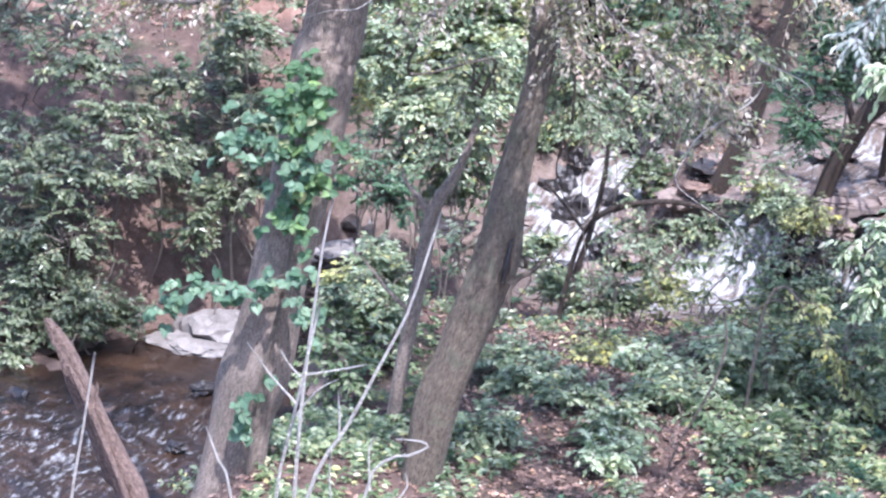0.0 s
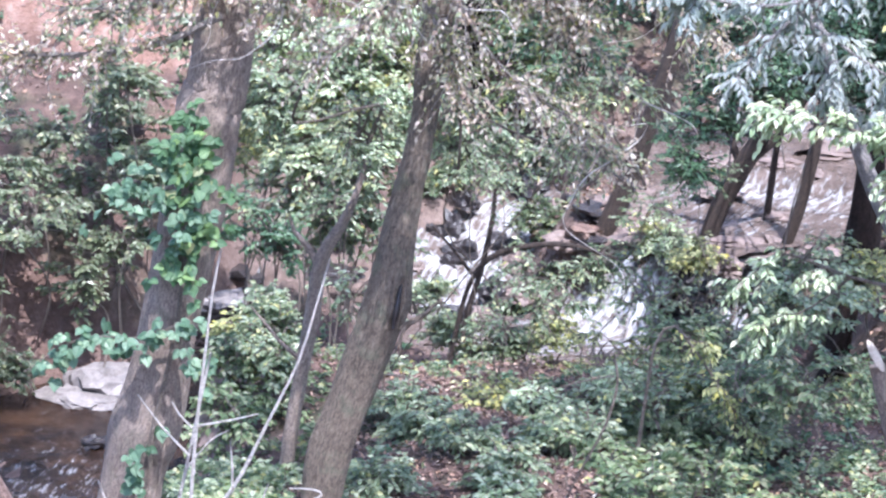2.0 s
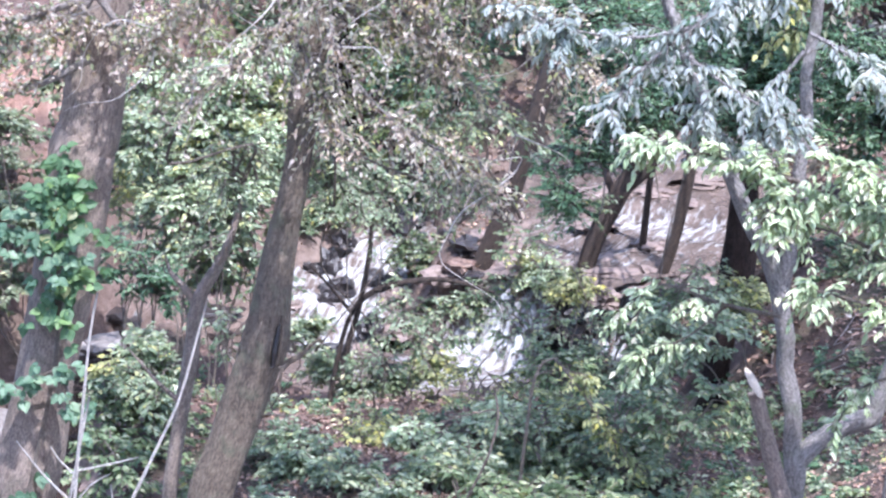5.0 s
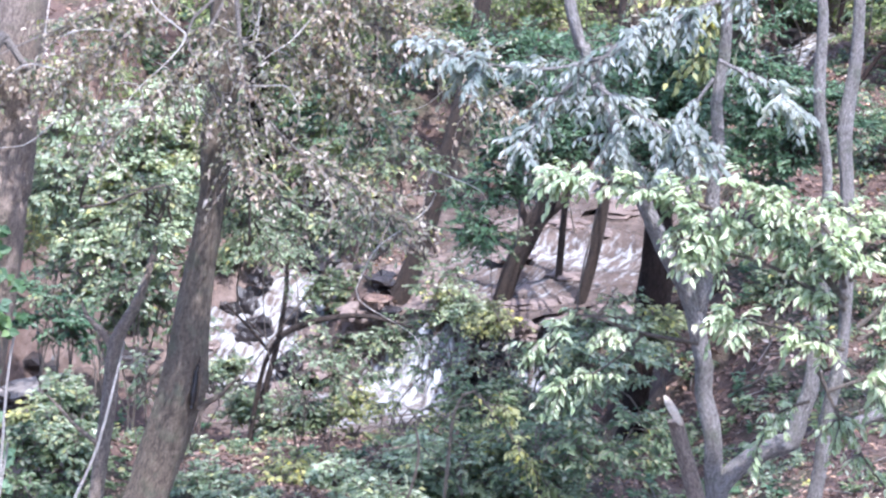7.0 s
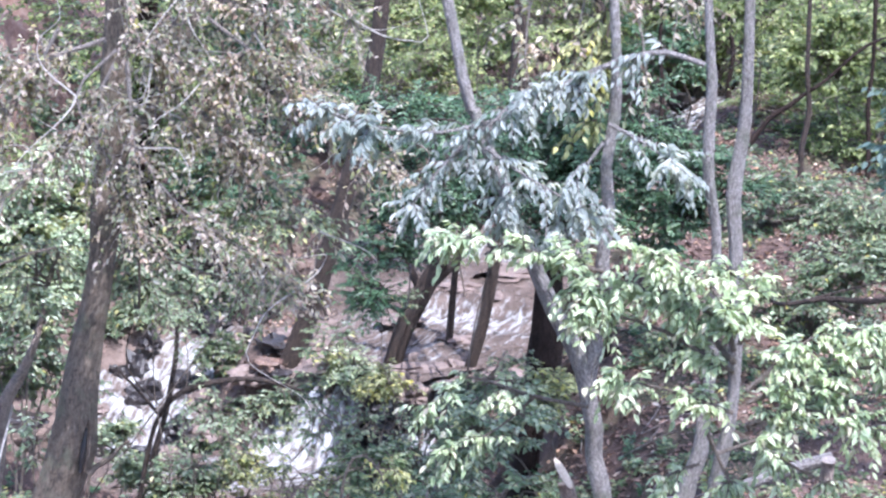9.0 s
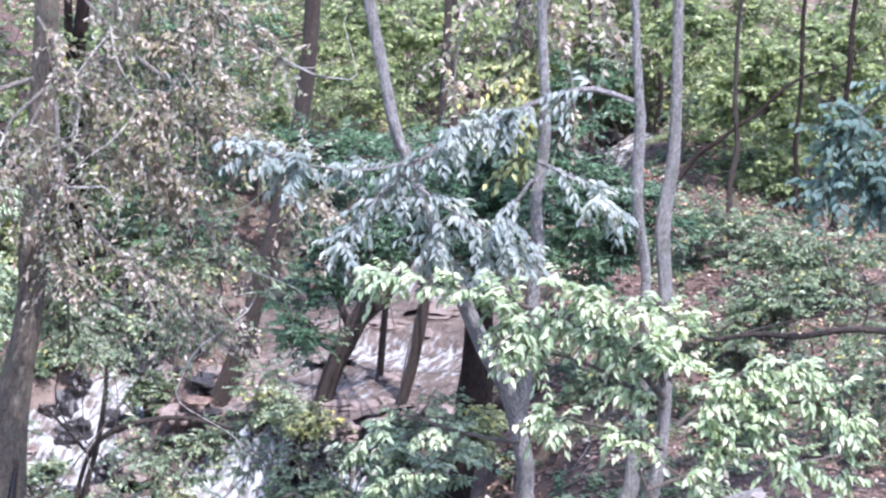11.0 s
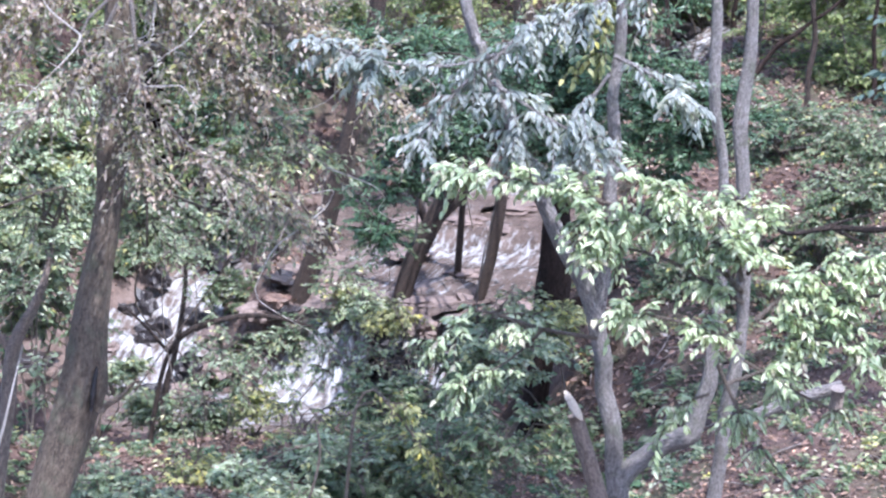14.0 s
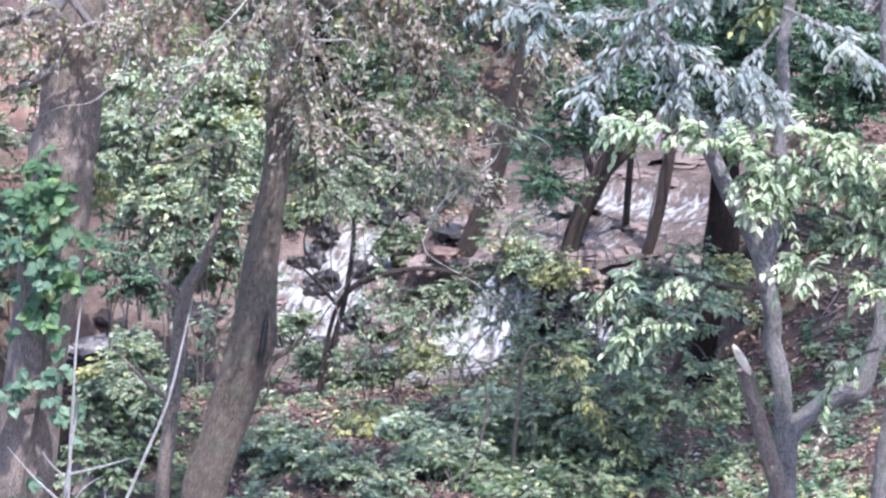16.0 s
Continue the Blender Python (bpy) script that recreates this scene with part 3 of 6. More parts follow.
tree("dark_trunk", "thick dark trunk on the leafy bank, shade put into its bark colour", [[(1.47, 20.50, 1.55, 0.095), (1.54, 20.50, 1.95, 0.099), (1.58, 20.50, 2.30, 0.120), (1.60, 20.50, 2.65, 0.104), (1.62, 20.50, 2.91, 0.091), (1.64, 20.50, 3.12, 0.050), (1.66, 20.50, 3.21, 0.012)], [(1.56, 20.50, 2.06, 0.054), (1.75, 20.50, 2.18, 0.046), (1.98, 20.50, 2.30, 0.033), (2.15, 20.50, 2.36, 0.010)]], BARK_SHADE, 8, 0, None, 0.16)
clump = tree("grey_clump_tree", "light grey tree with several stems from one foot",
    [[(1.41, 14.00, 2.36, 0.093), (1.42, 14.00, 2.70, 0.076), (1.40, 14.00, 2.98, 0.065), (1.36, 14.00, 3.28, 0.057), (1.32, 14.00, 3.58, 0.059), (1.23, 14.00, 3.85, 0.054), (1.02, 14.00, 4.27, 0.048), (0.86, 14.00, 4.68, 0.045), (0.76, 14.00, 4.94, 0.042), (0.65, 14.00, 5.23, 0.040)],
     [(1.31, 14.00, 3.64, 0.057), (1.33, 14.00, 3.82, 0.054), (1.37, 14.00, 4.09, 0.045), (1.38, 14.00, 4.53, 0.040), (1.40, 14.00, 5.05, 0.037), (1.41, 14.00, 5.62, 0.031)],
     [(1.43, 14.00, 2.73, 0.068), (1.59, 14.00, 2.90, 0.068), (1.79, 14.00, 3.03, 0.062), (1.90, 14.00, 3.27, 0.048), (1.94, 14.00, 3.64, 0.042), (1.95, 14.00, 4.08, 0.034), (1.95, 14.00, 4.47, 0.034), (1.91, 14.00, 4.96, 0.034), (1.89, 14.00, 5.50, 0.028)]], BARK_GREY, 9, 3.0, (1.6, 2.0, LEAF_MID, 4, 7, 0.1), 0.12, 24, slim=0.78, wander=0.012)
# its unseen crown is thickened and leaned right to shade the bare ground
tree("grey_tree", "straight light grey tree rising through the leaves", [[(1.95, 14.30, 2.28, 0.055), (1.99, 14.30, 2.60, 0.052), (2.04, 14.30, 3.04, 0.052), (2.10, 14.30, 3.50, 0.049), (2.11, 14.30, 4.11, 0.049), (2.08, 14.30, 4.59, 0.049), (2.12, 14.30, 5.00, 0.046), (2.14, 14.30, 5.58, 0.040)]], BARK_GREY, 10, 3.0, (2.3, 1.8, LEAF_MID, 14, 30, 0.15, 0.35, (2.0, 0.9)), 0.12, slim=0.72, wander=0.012)


# stands out of view, added so that its crown shades the clay bank
tree("unseen_shade_tree", "unseen dark tree added to shade the clay bank", [[(-8.6, 22.9, 1.2, 0.17), (-8.2, 22.4, 3.2, 0.15), (-7.3, 21.7, 5.2, 0.13), (-6.2, 21.0, 6.8, 0.10)]], BARK_DARK, 18, 1.0, (3.4, 1.6, LEAF_MID, 12, 30, 0.16, 0.0))


# ---- shrubs ----
def grow(rng, wood, green, roots, centre, rx, rz, stems, twigs, leaves, size, twig=0.4, droop=0.25, width=0.5, thick=0.009):
    """Stems from a root into an uneven round about centre, with leafy twigs."""
    c = np.asarray(centre, float)
    hubs = []
    for r in roots:
        r = np.asarray(r, float)
        if np.linalg.norm(r - c) < 1.3 * max(rz, 0.15):
            hubs.append(r)
            continue
        hub = c + rng.normal(0, 0.3, 3) * (rx, rx * 0.8, rz * 0.6) - (0, 0, 0.3 * rz)
        tube(wood, [(*r, thick), (*(r * 0.65 + hub * 0.35 + rng.normal(0, 0.16, 3)), thick * 0.9), (*(r * 0.3 + hub * 0.7 + rng.normal(0, 0.14, 3)), thick * 0.8), (*hub, thick * 0.7)], 5, 0.15, cap=False)
        hubs.append(hub)
    roots = hubs
    for k in range(stems):
        e = rng.normal(0, 1, 3)
        e = e / np.linalg.norm(e) * rng.uniform(0.3, 1.0) ** 0.5 * np.array([rx, rx * 0.8, rz])
        end = c + e
        s0 = np.asarray(roots[k % len(roots)], float) + rng.normal(0, 0.04, 3)
        mid = s0 + (end - s0) * 0.5 + rng.normal(0, 0.12 * rx, 3) + np.array([0, 0, 0.1])
        line = tube(wood, [(*s0, thick), (*mid, thick * 0.7), (*end, 0.004)], 4, 0.2, cap=False)
        for _ in range(twigs):
            q = line[int(len(line) * rng.uniform(0.4, 0.999) ** 0.7)][:3]
            w = (unit(q - c) * 0.6 + rng.normal(0, 0.6, 3)) * np.array([1, 1, 0.4])
            leafy_twig(rng, wood, green, q, w, twig * rng.uniform(0.6, 1.3), leaves, size, droop, width)


def shrub(name, label, centre, rx, rz, leaf, seed, stems=9, twigs=9, leaves=12, size=0.075, twig=0.4, droop=0.25, width=0.5, group="", spread=0.25):
    rng = np.random.default_rng(seed)
    g = ground_at(centre[0], centre[1])
    ob = thing(name, (centre[0], centre[1], g), label, "shrub", group)
    wood, green = Soup(), Soup()
    roots = []
    for _ in range(1 if rx < 0.7 else 2):
        x, y = centre[0] + rng.normal(0, spread * rx), centre[1] + rng.normal(0, spread * rx)
        roots.append((x, y, ground_at(x, y) - 0.05))
    grow(rng, wood, green, roots, centre, rx, rz, stems, twigs, leaves, size, twig, droop, width)
    part("stem", wood, TWIG, ob)
    part("foliage", green, leaf, ob, smooth=False)
    return ob


def foliage_on(parent, seed, roots, masses, leaf, bark, size, width=0.45, droop=0.3, twigs=12, leaves=13, twig=0.4, per=8):
    """Leafy side growth of a tree: rounds of twigs that start at points of its stems."""
    rng = np.random.default_rng(seed)
    wood, green = Soup(), Soup()
    for c, rx, rz in masses:
        near = sorted(roots, key=lambda q: (Vector(q) - Vector(c)).length)[:1]
        grow(rng, wood, green, near, c, rx, rz, int(per * rx / 0.5) + 3, twigs, leaves, size, twig, droop, width, 0.01)
    part("twig", wood, bark, parent)
    part("foliage", green, leaf, parent, smooth=False)


def spray(parent, seed, branches, leaf, bark, twigs, length, leaves, size, width=0.4, droop=0.6, name="branch", wild=0.18):
    """Branches given as rows of x, y, z, radius, each set with leafy twigs."""
    rng = np.random.default_rng(seed)
    green = Soup()
    for path in branches:
        wood = Soup()
        c = tube(wood, path, 6, 0.08, 0.05, rng, cap=False)
        n = int(twigs * len(c) * 0.08)
        t = unit(np.gradient(c[:, :3], axis=0))
        knots = rng.uniform(0.14, 1.0, max(4, n // 6))
        for _ in range(n):
            k = int(len(c) * np.clip(rng.choice(knots) + rng.normal(0, 0.018), 0.1, 0.999))
            w = t[k] * 0.6 + rng.normal(0, 0.55, 3)
            leafy_twig(rng, wood, green, c[k][:3], w, length * rng.uniform(0.5, 1.3), leaves, size, droop, width, 0.005, wild)
        part(name, wood, bark, parent)
    part("foliage", green, leaf, parent, smooth=False)


S_LEFT = "glossy green shrub hanging over the clay bank"
S_MID = "bright leafy shrub beside the creek"
S_NEAR = "low green shrub on the leaf-strewn near bank"
S_FAR = "woodland shrub with sunlit leaves on the far slope"
S_PALE = "airy shrub with pale sunlit leaves on the bank"
S_YEL = "shrub with yellowing leaves on the bank"
SHRUBS = [
    # centre, radius, half height, leaves, leaf length, label
    ((-6.55, 24.00, 2.51), 0.9, 0.35, LEAF_MID, 0.08, S_LEFT), ((-5.95, 23.50, 2.29), 0.55, 0.3, LEAF_DARK, 0.08, S_LEFT), ((-5.42, 23.00, 1.62), 0.7, 0.28, LEAF_MID, 0.08, S_LEFT), ((-6.31, 22.80, 1.30), 0.5, 0.3, LEAF_MID, 0.08, S_LEFT),
    ((-4.95, 25.00, 2.34), 0.35, 0.5, LEAF_DARK, 0.08, S_LEFT), ((-4.83, 24.00, 1.66), 0.5, 0.5, LEAF_MID, 0.09, S_LEFT), ((-5.88, 22.50, 0.96), 0.6, 0.18, LEAF_MID, 0.075, S_LEFT), ((-6.14, 22.40, 0.46), 0.5, 0.22, LEAF_DARK, 0.06, S_LEFT), ((-4.97, 23.30, 0.88), 0.25, 0.35, LEAF_DARK, 0.08, S_LEFT),
    ((-6.32, 23.20, 1.72), 0.5, 0.14, LEAF_MID, 0.08, S_LEFT), ((-5.62, 23.20, 1.92), 0.35, 0.12, LEAF_DARK, 0.08, S_LEFT), ((-5.83, 22.70, 1.46), 0.5, 0.12, LEAF_MID, 0.08, S_LEFT), ((-4.57, 23.50, 1.27), 0.3, 0.2, LEAF_MID, 0.08, S_LEFT), ((-4.28, 23.50, 1.70), 0.3, 0.25, LEAF_MID, 0.09, S_LEFT),
    ((-5.21, 23.60, 2.02), 0.4, 0.3, LEAF_MID, 0.08, S_LEFT), ((-5.50, 22.40, 0.42), 0.4, 0.12, LEAF_DARK, 0.06, S_LEFT), ((-4.73, 25.00, 1.88), 0.3, 0.4, LEAF_MID, 0.09, S_LEFT),
    ((-4.63, 23.80, 3.28), 0.35, 0.2, LEAF_PALE, 0.09, S_LEFT), ((-4.53, 23.50, 2.64), 0.3, 0.2, LEAF_MID, 0.08, S_LEFT), ((-4.08, 24.00, 2.97), 0.25, 0.25, LEAF_MID, 0.08, S_LEFT),
    ((-3.29, 24.00, 2.63), 0.6, 0.4, LEAF_PALE, 0.10, S_MID), ((-2.55, 22.00, 2.89), 0.6, 0.4, LEAF_PALE, 0.11, S_MID), ((-2.24, 21.00, 2.60), 0.5, 0.4, LEAF_PALE, 0.10, S_MID), ((-2.76, 21.00, 2.43), 0.5, 0.35, LEAF_PALE, 0.09, S_MID), ((-2.66, 21.50, 2.70), 0.45, 0.3, LEAF_PALE, 0.09, S_MID), ((-3.07, 22.50, 2.48), 0.4, 0.3, LEAF_YELLOW, 0.09, S_MID), ((-2.95, 20.00, 2.24), 0.35, 0.35, LEAF_DARK, 0.09, S_MID), ((-2.18, 22.00, 2.73), 0.4, 0.4, LEAF_PALE, 0.10, S_MID),
    ((-3.38, 23.00, 2.31), 0.4, 0.4, LEAF_PALE, 0.09, S_MID), ((-2.54, 21.50, 1.97), 0.4, 0.3, LEAF_PALE, 0.09, S_MID), 
    ((-1.44, 22.00, 2.59), 0.45, 0.3, LEAF_PALE, 0.085, S_PALE), 
    ((-2.61, 17.00, 1.66), 0.35, 0.25, LEAF_MID, 0.08, S_NEAR), ((-2.54, 18.00, 1.55), 0.3, 0.2, LEAF_MID, 0.08, S_NEAR), ((-1.32, 17.30, 1.58), 0.3, 0.1, LEAF_PALE, 0.08, S_NEAR), ((-0.37, 18.40, 1.48), 0.4, 0.14, LEAF_PALE, 0.09, S_PALE), ((0.22, 17.80, 1.51), 0.45, 0.2, LEAF_MID, 0.09, S_PALE),
    ((-0.31, 17.00, 1.49), 0.5, 0.25, LEAF_MID, 0.09, S_NEAR), ((0.47, 16.60, 1.54), 0.55, 0.22, LEAF_MID, 0.09, S_NEAR), ((-0.76, 16.30, 1.42), 0.3, 0.18, LEAF_PALE, 0.09, S_NEAR), ((-1.53, 16.00, 1.42), 0.22, 0.1, LEAF_PALE, 0.08, S_NEAR), ((0.34, 18.00, 1.78), 0.3, 0.35, LEAF_YELLOW, 0.09, S_YEL), ((-0.24, 16.20, 1.39), 0.5, 0.2, LEAF_MID, 0.09, S_NEAR),
    ((-1.06, 18.40, 1.46), 0.35, 0.18, LEAF_YELLOW, 0.075, S_YEL), ((0.06, 16.20, 1.49), 0.45, 0.2, LEAF_MID, 0.09, S_NEAR), ((-1.95, 16.50, 1.59), 0.25, 0.25, LEAF_MID, 0.08, S_NEAR),
    ((-0.51, 17.20, 1.64), 0.25, 0.12, LEAF_PALE, 0.08, S_NEAR), ((0.05, 17.00, 1.52), 0.3, 0.12, LEAF_PALE, 0.08, S_NEAR), ((0.65, 17.50, 1.64), 0.3, 0.15, LEAF_PALE, 0.08, S_NEAR), 
    ((4.95, 28.00, 2.82), 0.8, 0.2, LEAF_MID, 0.10, S_FAR), ((4.58, 29.00, 2.85), 0.7, 0.3, LEAF_YELLOW, 0.10, S_FAR), ((5.55, 27.50, 2.95), 0.7, 0.25, LEAF_MID, 0.10, S_FAR), ((5.54, 35.00, 3.94), 1.3, 0.9, LEAF_MID, 0.13, S_FAR), ((6.99, 35.00, 4.02), 1.3, 0.9, LEAF_YELLOW, 0.13, S_FAR), ((3.77, 32.00, 3.41), 0.8, 0.5, LEAF_DARK, 0.12, S_FAR), ((5.41, 30.00, 3.14), 0.9, 0.5, LEAF_YELLOW, 0.11, S_FAR),
    ((2.67, 21.00, 1.96), 0.6, 0.3, LEAF_MID, 0.09, S_FAR), ((3.25, 20.50, 2.07), 0.6, 0.35, LEAF_MID, 0.09, S_FAR), ((3.72, 20.00, 1.93), 0.5, 0.3, LEAF_MID, 0.09, S_FAR), ((4.80, 30.00, 2.52), 0.9, 0.5, LEAF_PALE, 0.12, S_FAR), ((6.01, 30.00, 3.64), 1.2, 0.7, LEAF_PALE, 0.12, S_FAR), ((3.87, 33.00, 4.10), 1.2, 0.5, LEAF_PALE, 0.12, S_FAR),
    ((0.13, 24.70, 1.19), 0.34, 0.08, LEAF_BRIGHT, 0.075, S_YEL), ((0.48, 24.20, 1.17), 0.25, 0.1, LEAF_YELLOW, 0.08, S_YEL), ((0.88, 19.50, 1.78), 0.28, 0.14, LEAF_PALE, 0.09, S_PALE), ((1.17, 19.00, 2.16), 0.35, 0.25, LEAF_PALE, 0.10, S_PALE), ((0.65, 17.60, 1.83), 0.5, 0.16, LEAF_MID, 0.09, S_PALE),
    ((-0.83, 25.90, 1.06), 0.25, 0.1, LEAF_MID, 0.08, S_MID), ((-0.49, 25.00, 0.84), 0.2, 0.08, LEAF_PALE, 0.07, S_PALE), ((-2.06, 27.00, 1.18), 0.3, 0.12, LEAF_MID, 0.08, S_MID), ((-2.36, 21.50, 2.93), 0.35, 0.2, LEAF_YELLOW, 0.09, S_MID), ((-2.72, 22.00, 3.30), 0.35, 0.2, LEAF_PALE, 0.09, S_MID), ((-2.05, 22.00, 3.16), 0.3, 0.2, LEAF_YELLOW, 0.09, S_MID), ((-2.95, 21.00, 3.03), 0.3, 0.2, LEAF_PALE, 0.09, S_MID),
    ((0.06, 17.60, 1.81), 0.35, 0.12, LEAF_PALE, 0.08, S_PALE), ((1.08, 16.80, 2.17), 0.4, 0.2, LEAF_MID, 0.09, S_PALE), ((0.22, 19.00, 1.77), 0.3, 0.2, LEAF_MID, 0.08, S_NEAR), 
    ((1.39, 19.90, 2.10), 0.22, 0.1, LEAF_PALE, 0.08, S_PALE), ((1.63, 20.00, 2.12), 0.2, 0.1, LEAF_YELLOW, 0.08, S_YEL), ((1.43, 22.00, 3.81), 0.80, 0.40, LEAF_DARK, 0.10, S_FAR), ((1.97, 22.44, 3.60), 0.48, 0.32, LEAF_DARK, 0.10, S_FAR), ((0.80, 28.60, 3.42), 1.1, 0.5, LEAF_MID, 0.10, S_FAR), ((3.49, 26.95, 2.58), 0.7, 0.4, LEAF_DARK, 0.10, S_FAR),
    ((4.09, 24.50, 2.78), 0.8, 0.22, LEAF_MID, 0.09, S_FAR), ((4.91, 23.50, 2.75), 0.9, 0.3, LEAF_MID, 0.09, S_FAR), ((4.40, 19.50, 2.48), 0.7, 0.45, LEAF_MID, 0.08, S_FAR), ((4.81, 21.00, 2.67), 0.7, 0.35, LEAF_MID, 0.08, S_FAR), ((4.93, 29.00, 3.03), 1.0, 0.7, LEAF_YELLOW, 0.12, S_FAR), ((6.03, 28.50, 3.22), 1.0, 0.8, LEAF_MID, 0.12, S_FAR),
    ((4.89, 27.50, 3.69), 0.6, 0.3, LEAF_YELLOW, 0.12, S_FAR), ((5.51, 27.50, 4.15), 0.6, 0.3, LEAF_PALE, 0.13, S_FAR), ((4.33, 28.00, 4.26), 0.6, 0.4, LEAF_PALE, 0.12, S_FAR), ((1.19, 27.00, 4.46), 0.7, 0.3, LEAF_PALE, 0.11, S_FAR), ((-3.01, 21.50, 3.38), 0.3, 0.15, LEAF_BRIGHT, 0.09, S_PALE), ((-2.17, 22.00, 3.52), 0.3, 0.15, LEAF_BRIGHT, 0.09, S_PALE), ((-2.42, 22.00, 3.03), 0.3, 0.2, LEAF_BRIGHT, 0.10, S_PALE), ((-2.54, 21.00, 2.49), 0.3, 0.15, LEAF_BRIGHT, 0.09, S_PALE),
    ((5.88, 31.00, 3.98), 1.4, 1.0, LEAF_YELLOW, 0.13, S_FAR), ((6.86, 30.50, 4.16), 1.0, 1.0, LEAF_MID, 0.13, S_FAR), ((4.49, 33.50, 3.59), 1.2, 0.9, LEAF_YELLOW, 0.12, S_FAR), ((5.32, 33.50, 3.45), 1.2, 0.9, LEAF_MID, 0.12, S_FAR),
    ((2.78, 32.00, 3.99), 1.3, 0.9, LEAF_MID, 0.12, S_FAR), ((1.69, 30.00, 4.05), 1.3, 0.7, LEAF_MID, 0.11, S_FAR), ((0.36, 30.00, 4.05), 1.3, 0.7, LEAF_MID, 0.11, S_FAR), ((-1.00, 29.00, 4.26), 1.2, 0.8, LEAF_DARK, 0.11, S_FAR), ((-2.08, 28.00, 4.01), 1.2, 0.8, LEAF_MID, 0.11, S_FAR), ((-1.34, 27.50, 3.34), 0.9, 0.6, LEAF_MID, 0.10, S_FAR),
    ((-0.94, 27.00, 2.57), 0.7, 0.4, LEAF_DARK, 0.09, S_FAR), ((-1.49, 27.50, 2.29), 0.9, 0.5, LEAF_MID, 0.09, S_FAR), ((-3.35, 27.00, 2.70), 0.9, 0.5, LEAF_MID, 0.10, S_FAR), ((-2.57, 27.00, 2.39), 0.7, 0.5, LEAF_DARK, 0.09, S_FAR), ((3.84, 21.50, 2.51), 0.6, 0.3, LEAF_MID, 0.08, S_FAR),
    ((-1.01, 26.00, 1.04), 0.22, 0.14, LEAF_MID, 0.08, S_MID), ((-0.66, 25.60, 0.82), 0.28, 0.12, LEAF_MID, 0.08, S_MID), ((-0.81, 25.30, 0.56), 0.26, 0.12, LEAF_MID, 0.08, S_MID), ((-0.43, 25.00, 0.57), 0.22, 0.10, LEAF_PALE, 0.08, S_PALE), ((-1.12, 25.20, 0.47), 0.18, 0.08, LEAF_MID, 0.08, S_MID), ((-0.75, 26.40, 0.96), 0.18, 0.12, LEAF_PALE, 0.08, S_PALE), ((0.07, 25.00, 1.15), 0.25, 0.06, LEAF_YELLOW, 0.08, S_YEL), ((-1.54, 27.50, 1.38), 0.50, 0.25, LEAF_MID, 0.08, S_MID), ((-0.76, 28.00, 1.48), 0.45, 0.20, LEAF_PALE, 0.08, S_PALE),
    ((-1.76, 22.00, 1.27), 0.16, 0.08, LEAF_PALE, 0.08, S_PALE), ((-1.53, 21.50, 1.10), 0.20, 0.06, LEAF_PALE, 0.08, S_PALE), ((-1.08, 21.50, 1.02), 0.16, 0.07, LEAF_MID, 0.08, S_PALE), ((-0.72, 21.60, 1.10), 0.20, 0.09, LEAF_YELLOW, 0.08, S_YEL), ((-1.29, 21.30, 1.00), 0.22, 0.05, LEAF_PALE, 0.08, S_PALE), ((0.90, 22.00, 1.36), 0.28, 0.12, LEAF_PALE, 0.08, S_PALE), ((0.63, 21.60, 1.22), 0.20, 0.10, LEAF_PALE, 0.08, S_PALE), ((1.20, 21.50, 1.32), 0.25, 0.12, LEAF_PALE, 0.08, S_PALE), ((1.12, 22.00, 1.60), 0.18, 0.07, LEAF_PALE, 0.08, S_PALE),
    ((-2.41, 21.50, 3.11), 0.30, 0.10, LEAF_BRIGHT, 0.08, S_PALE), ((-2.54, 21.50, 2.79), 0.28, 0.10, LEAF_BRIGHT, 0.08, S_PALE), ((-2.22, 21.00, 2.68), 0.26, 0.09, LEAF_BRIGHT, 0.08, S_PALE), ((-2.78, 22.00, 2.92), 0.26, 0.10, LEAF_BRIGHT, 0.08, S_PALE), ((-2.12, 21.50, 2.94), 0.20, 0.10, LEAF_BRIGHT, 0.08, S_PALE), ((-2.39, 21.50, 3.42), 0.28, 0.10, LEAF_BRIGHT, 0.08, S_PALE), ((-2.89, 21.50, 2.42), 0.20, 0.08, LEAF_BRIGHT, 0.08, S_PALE),
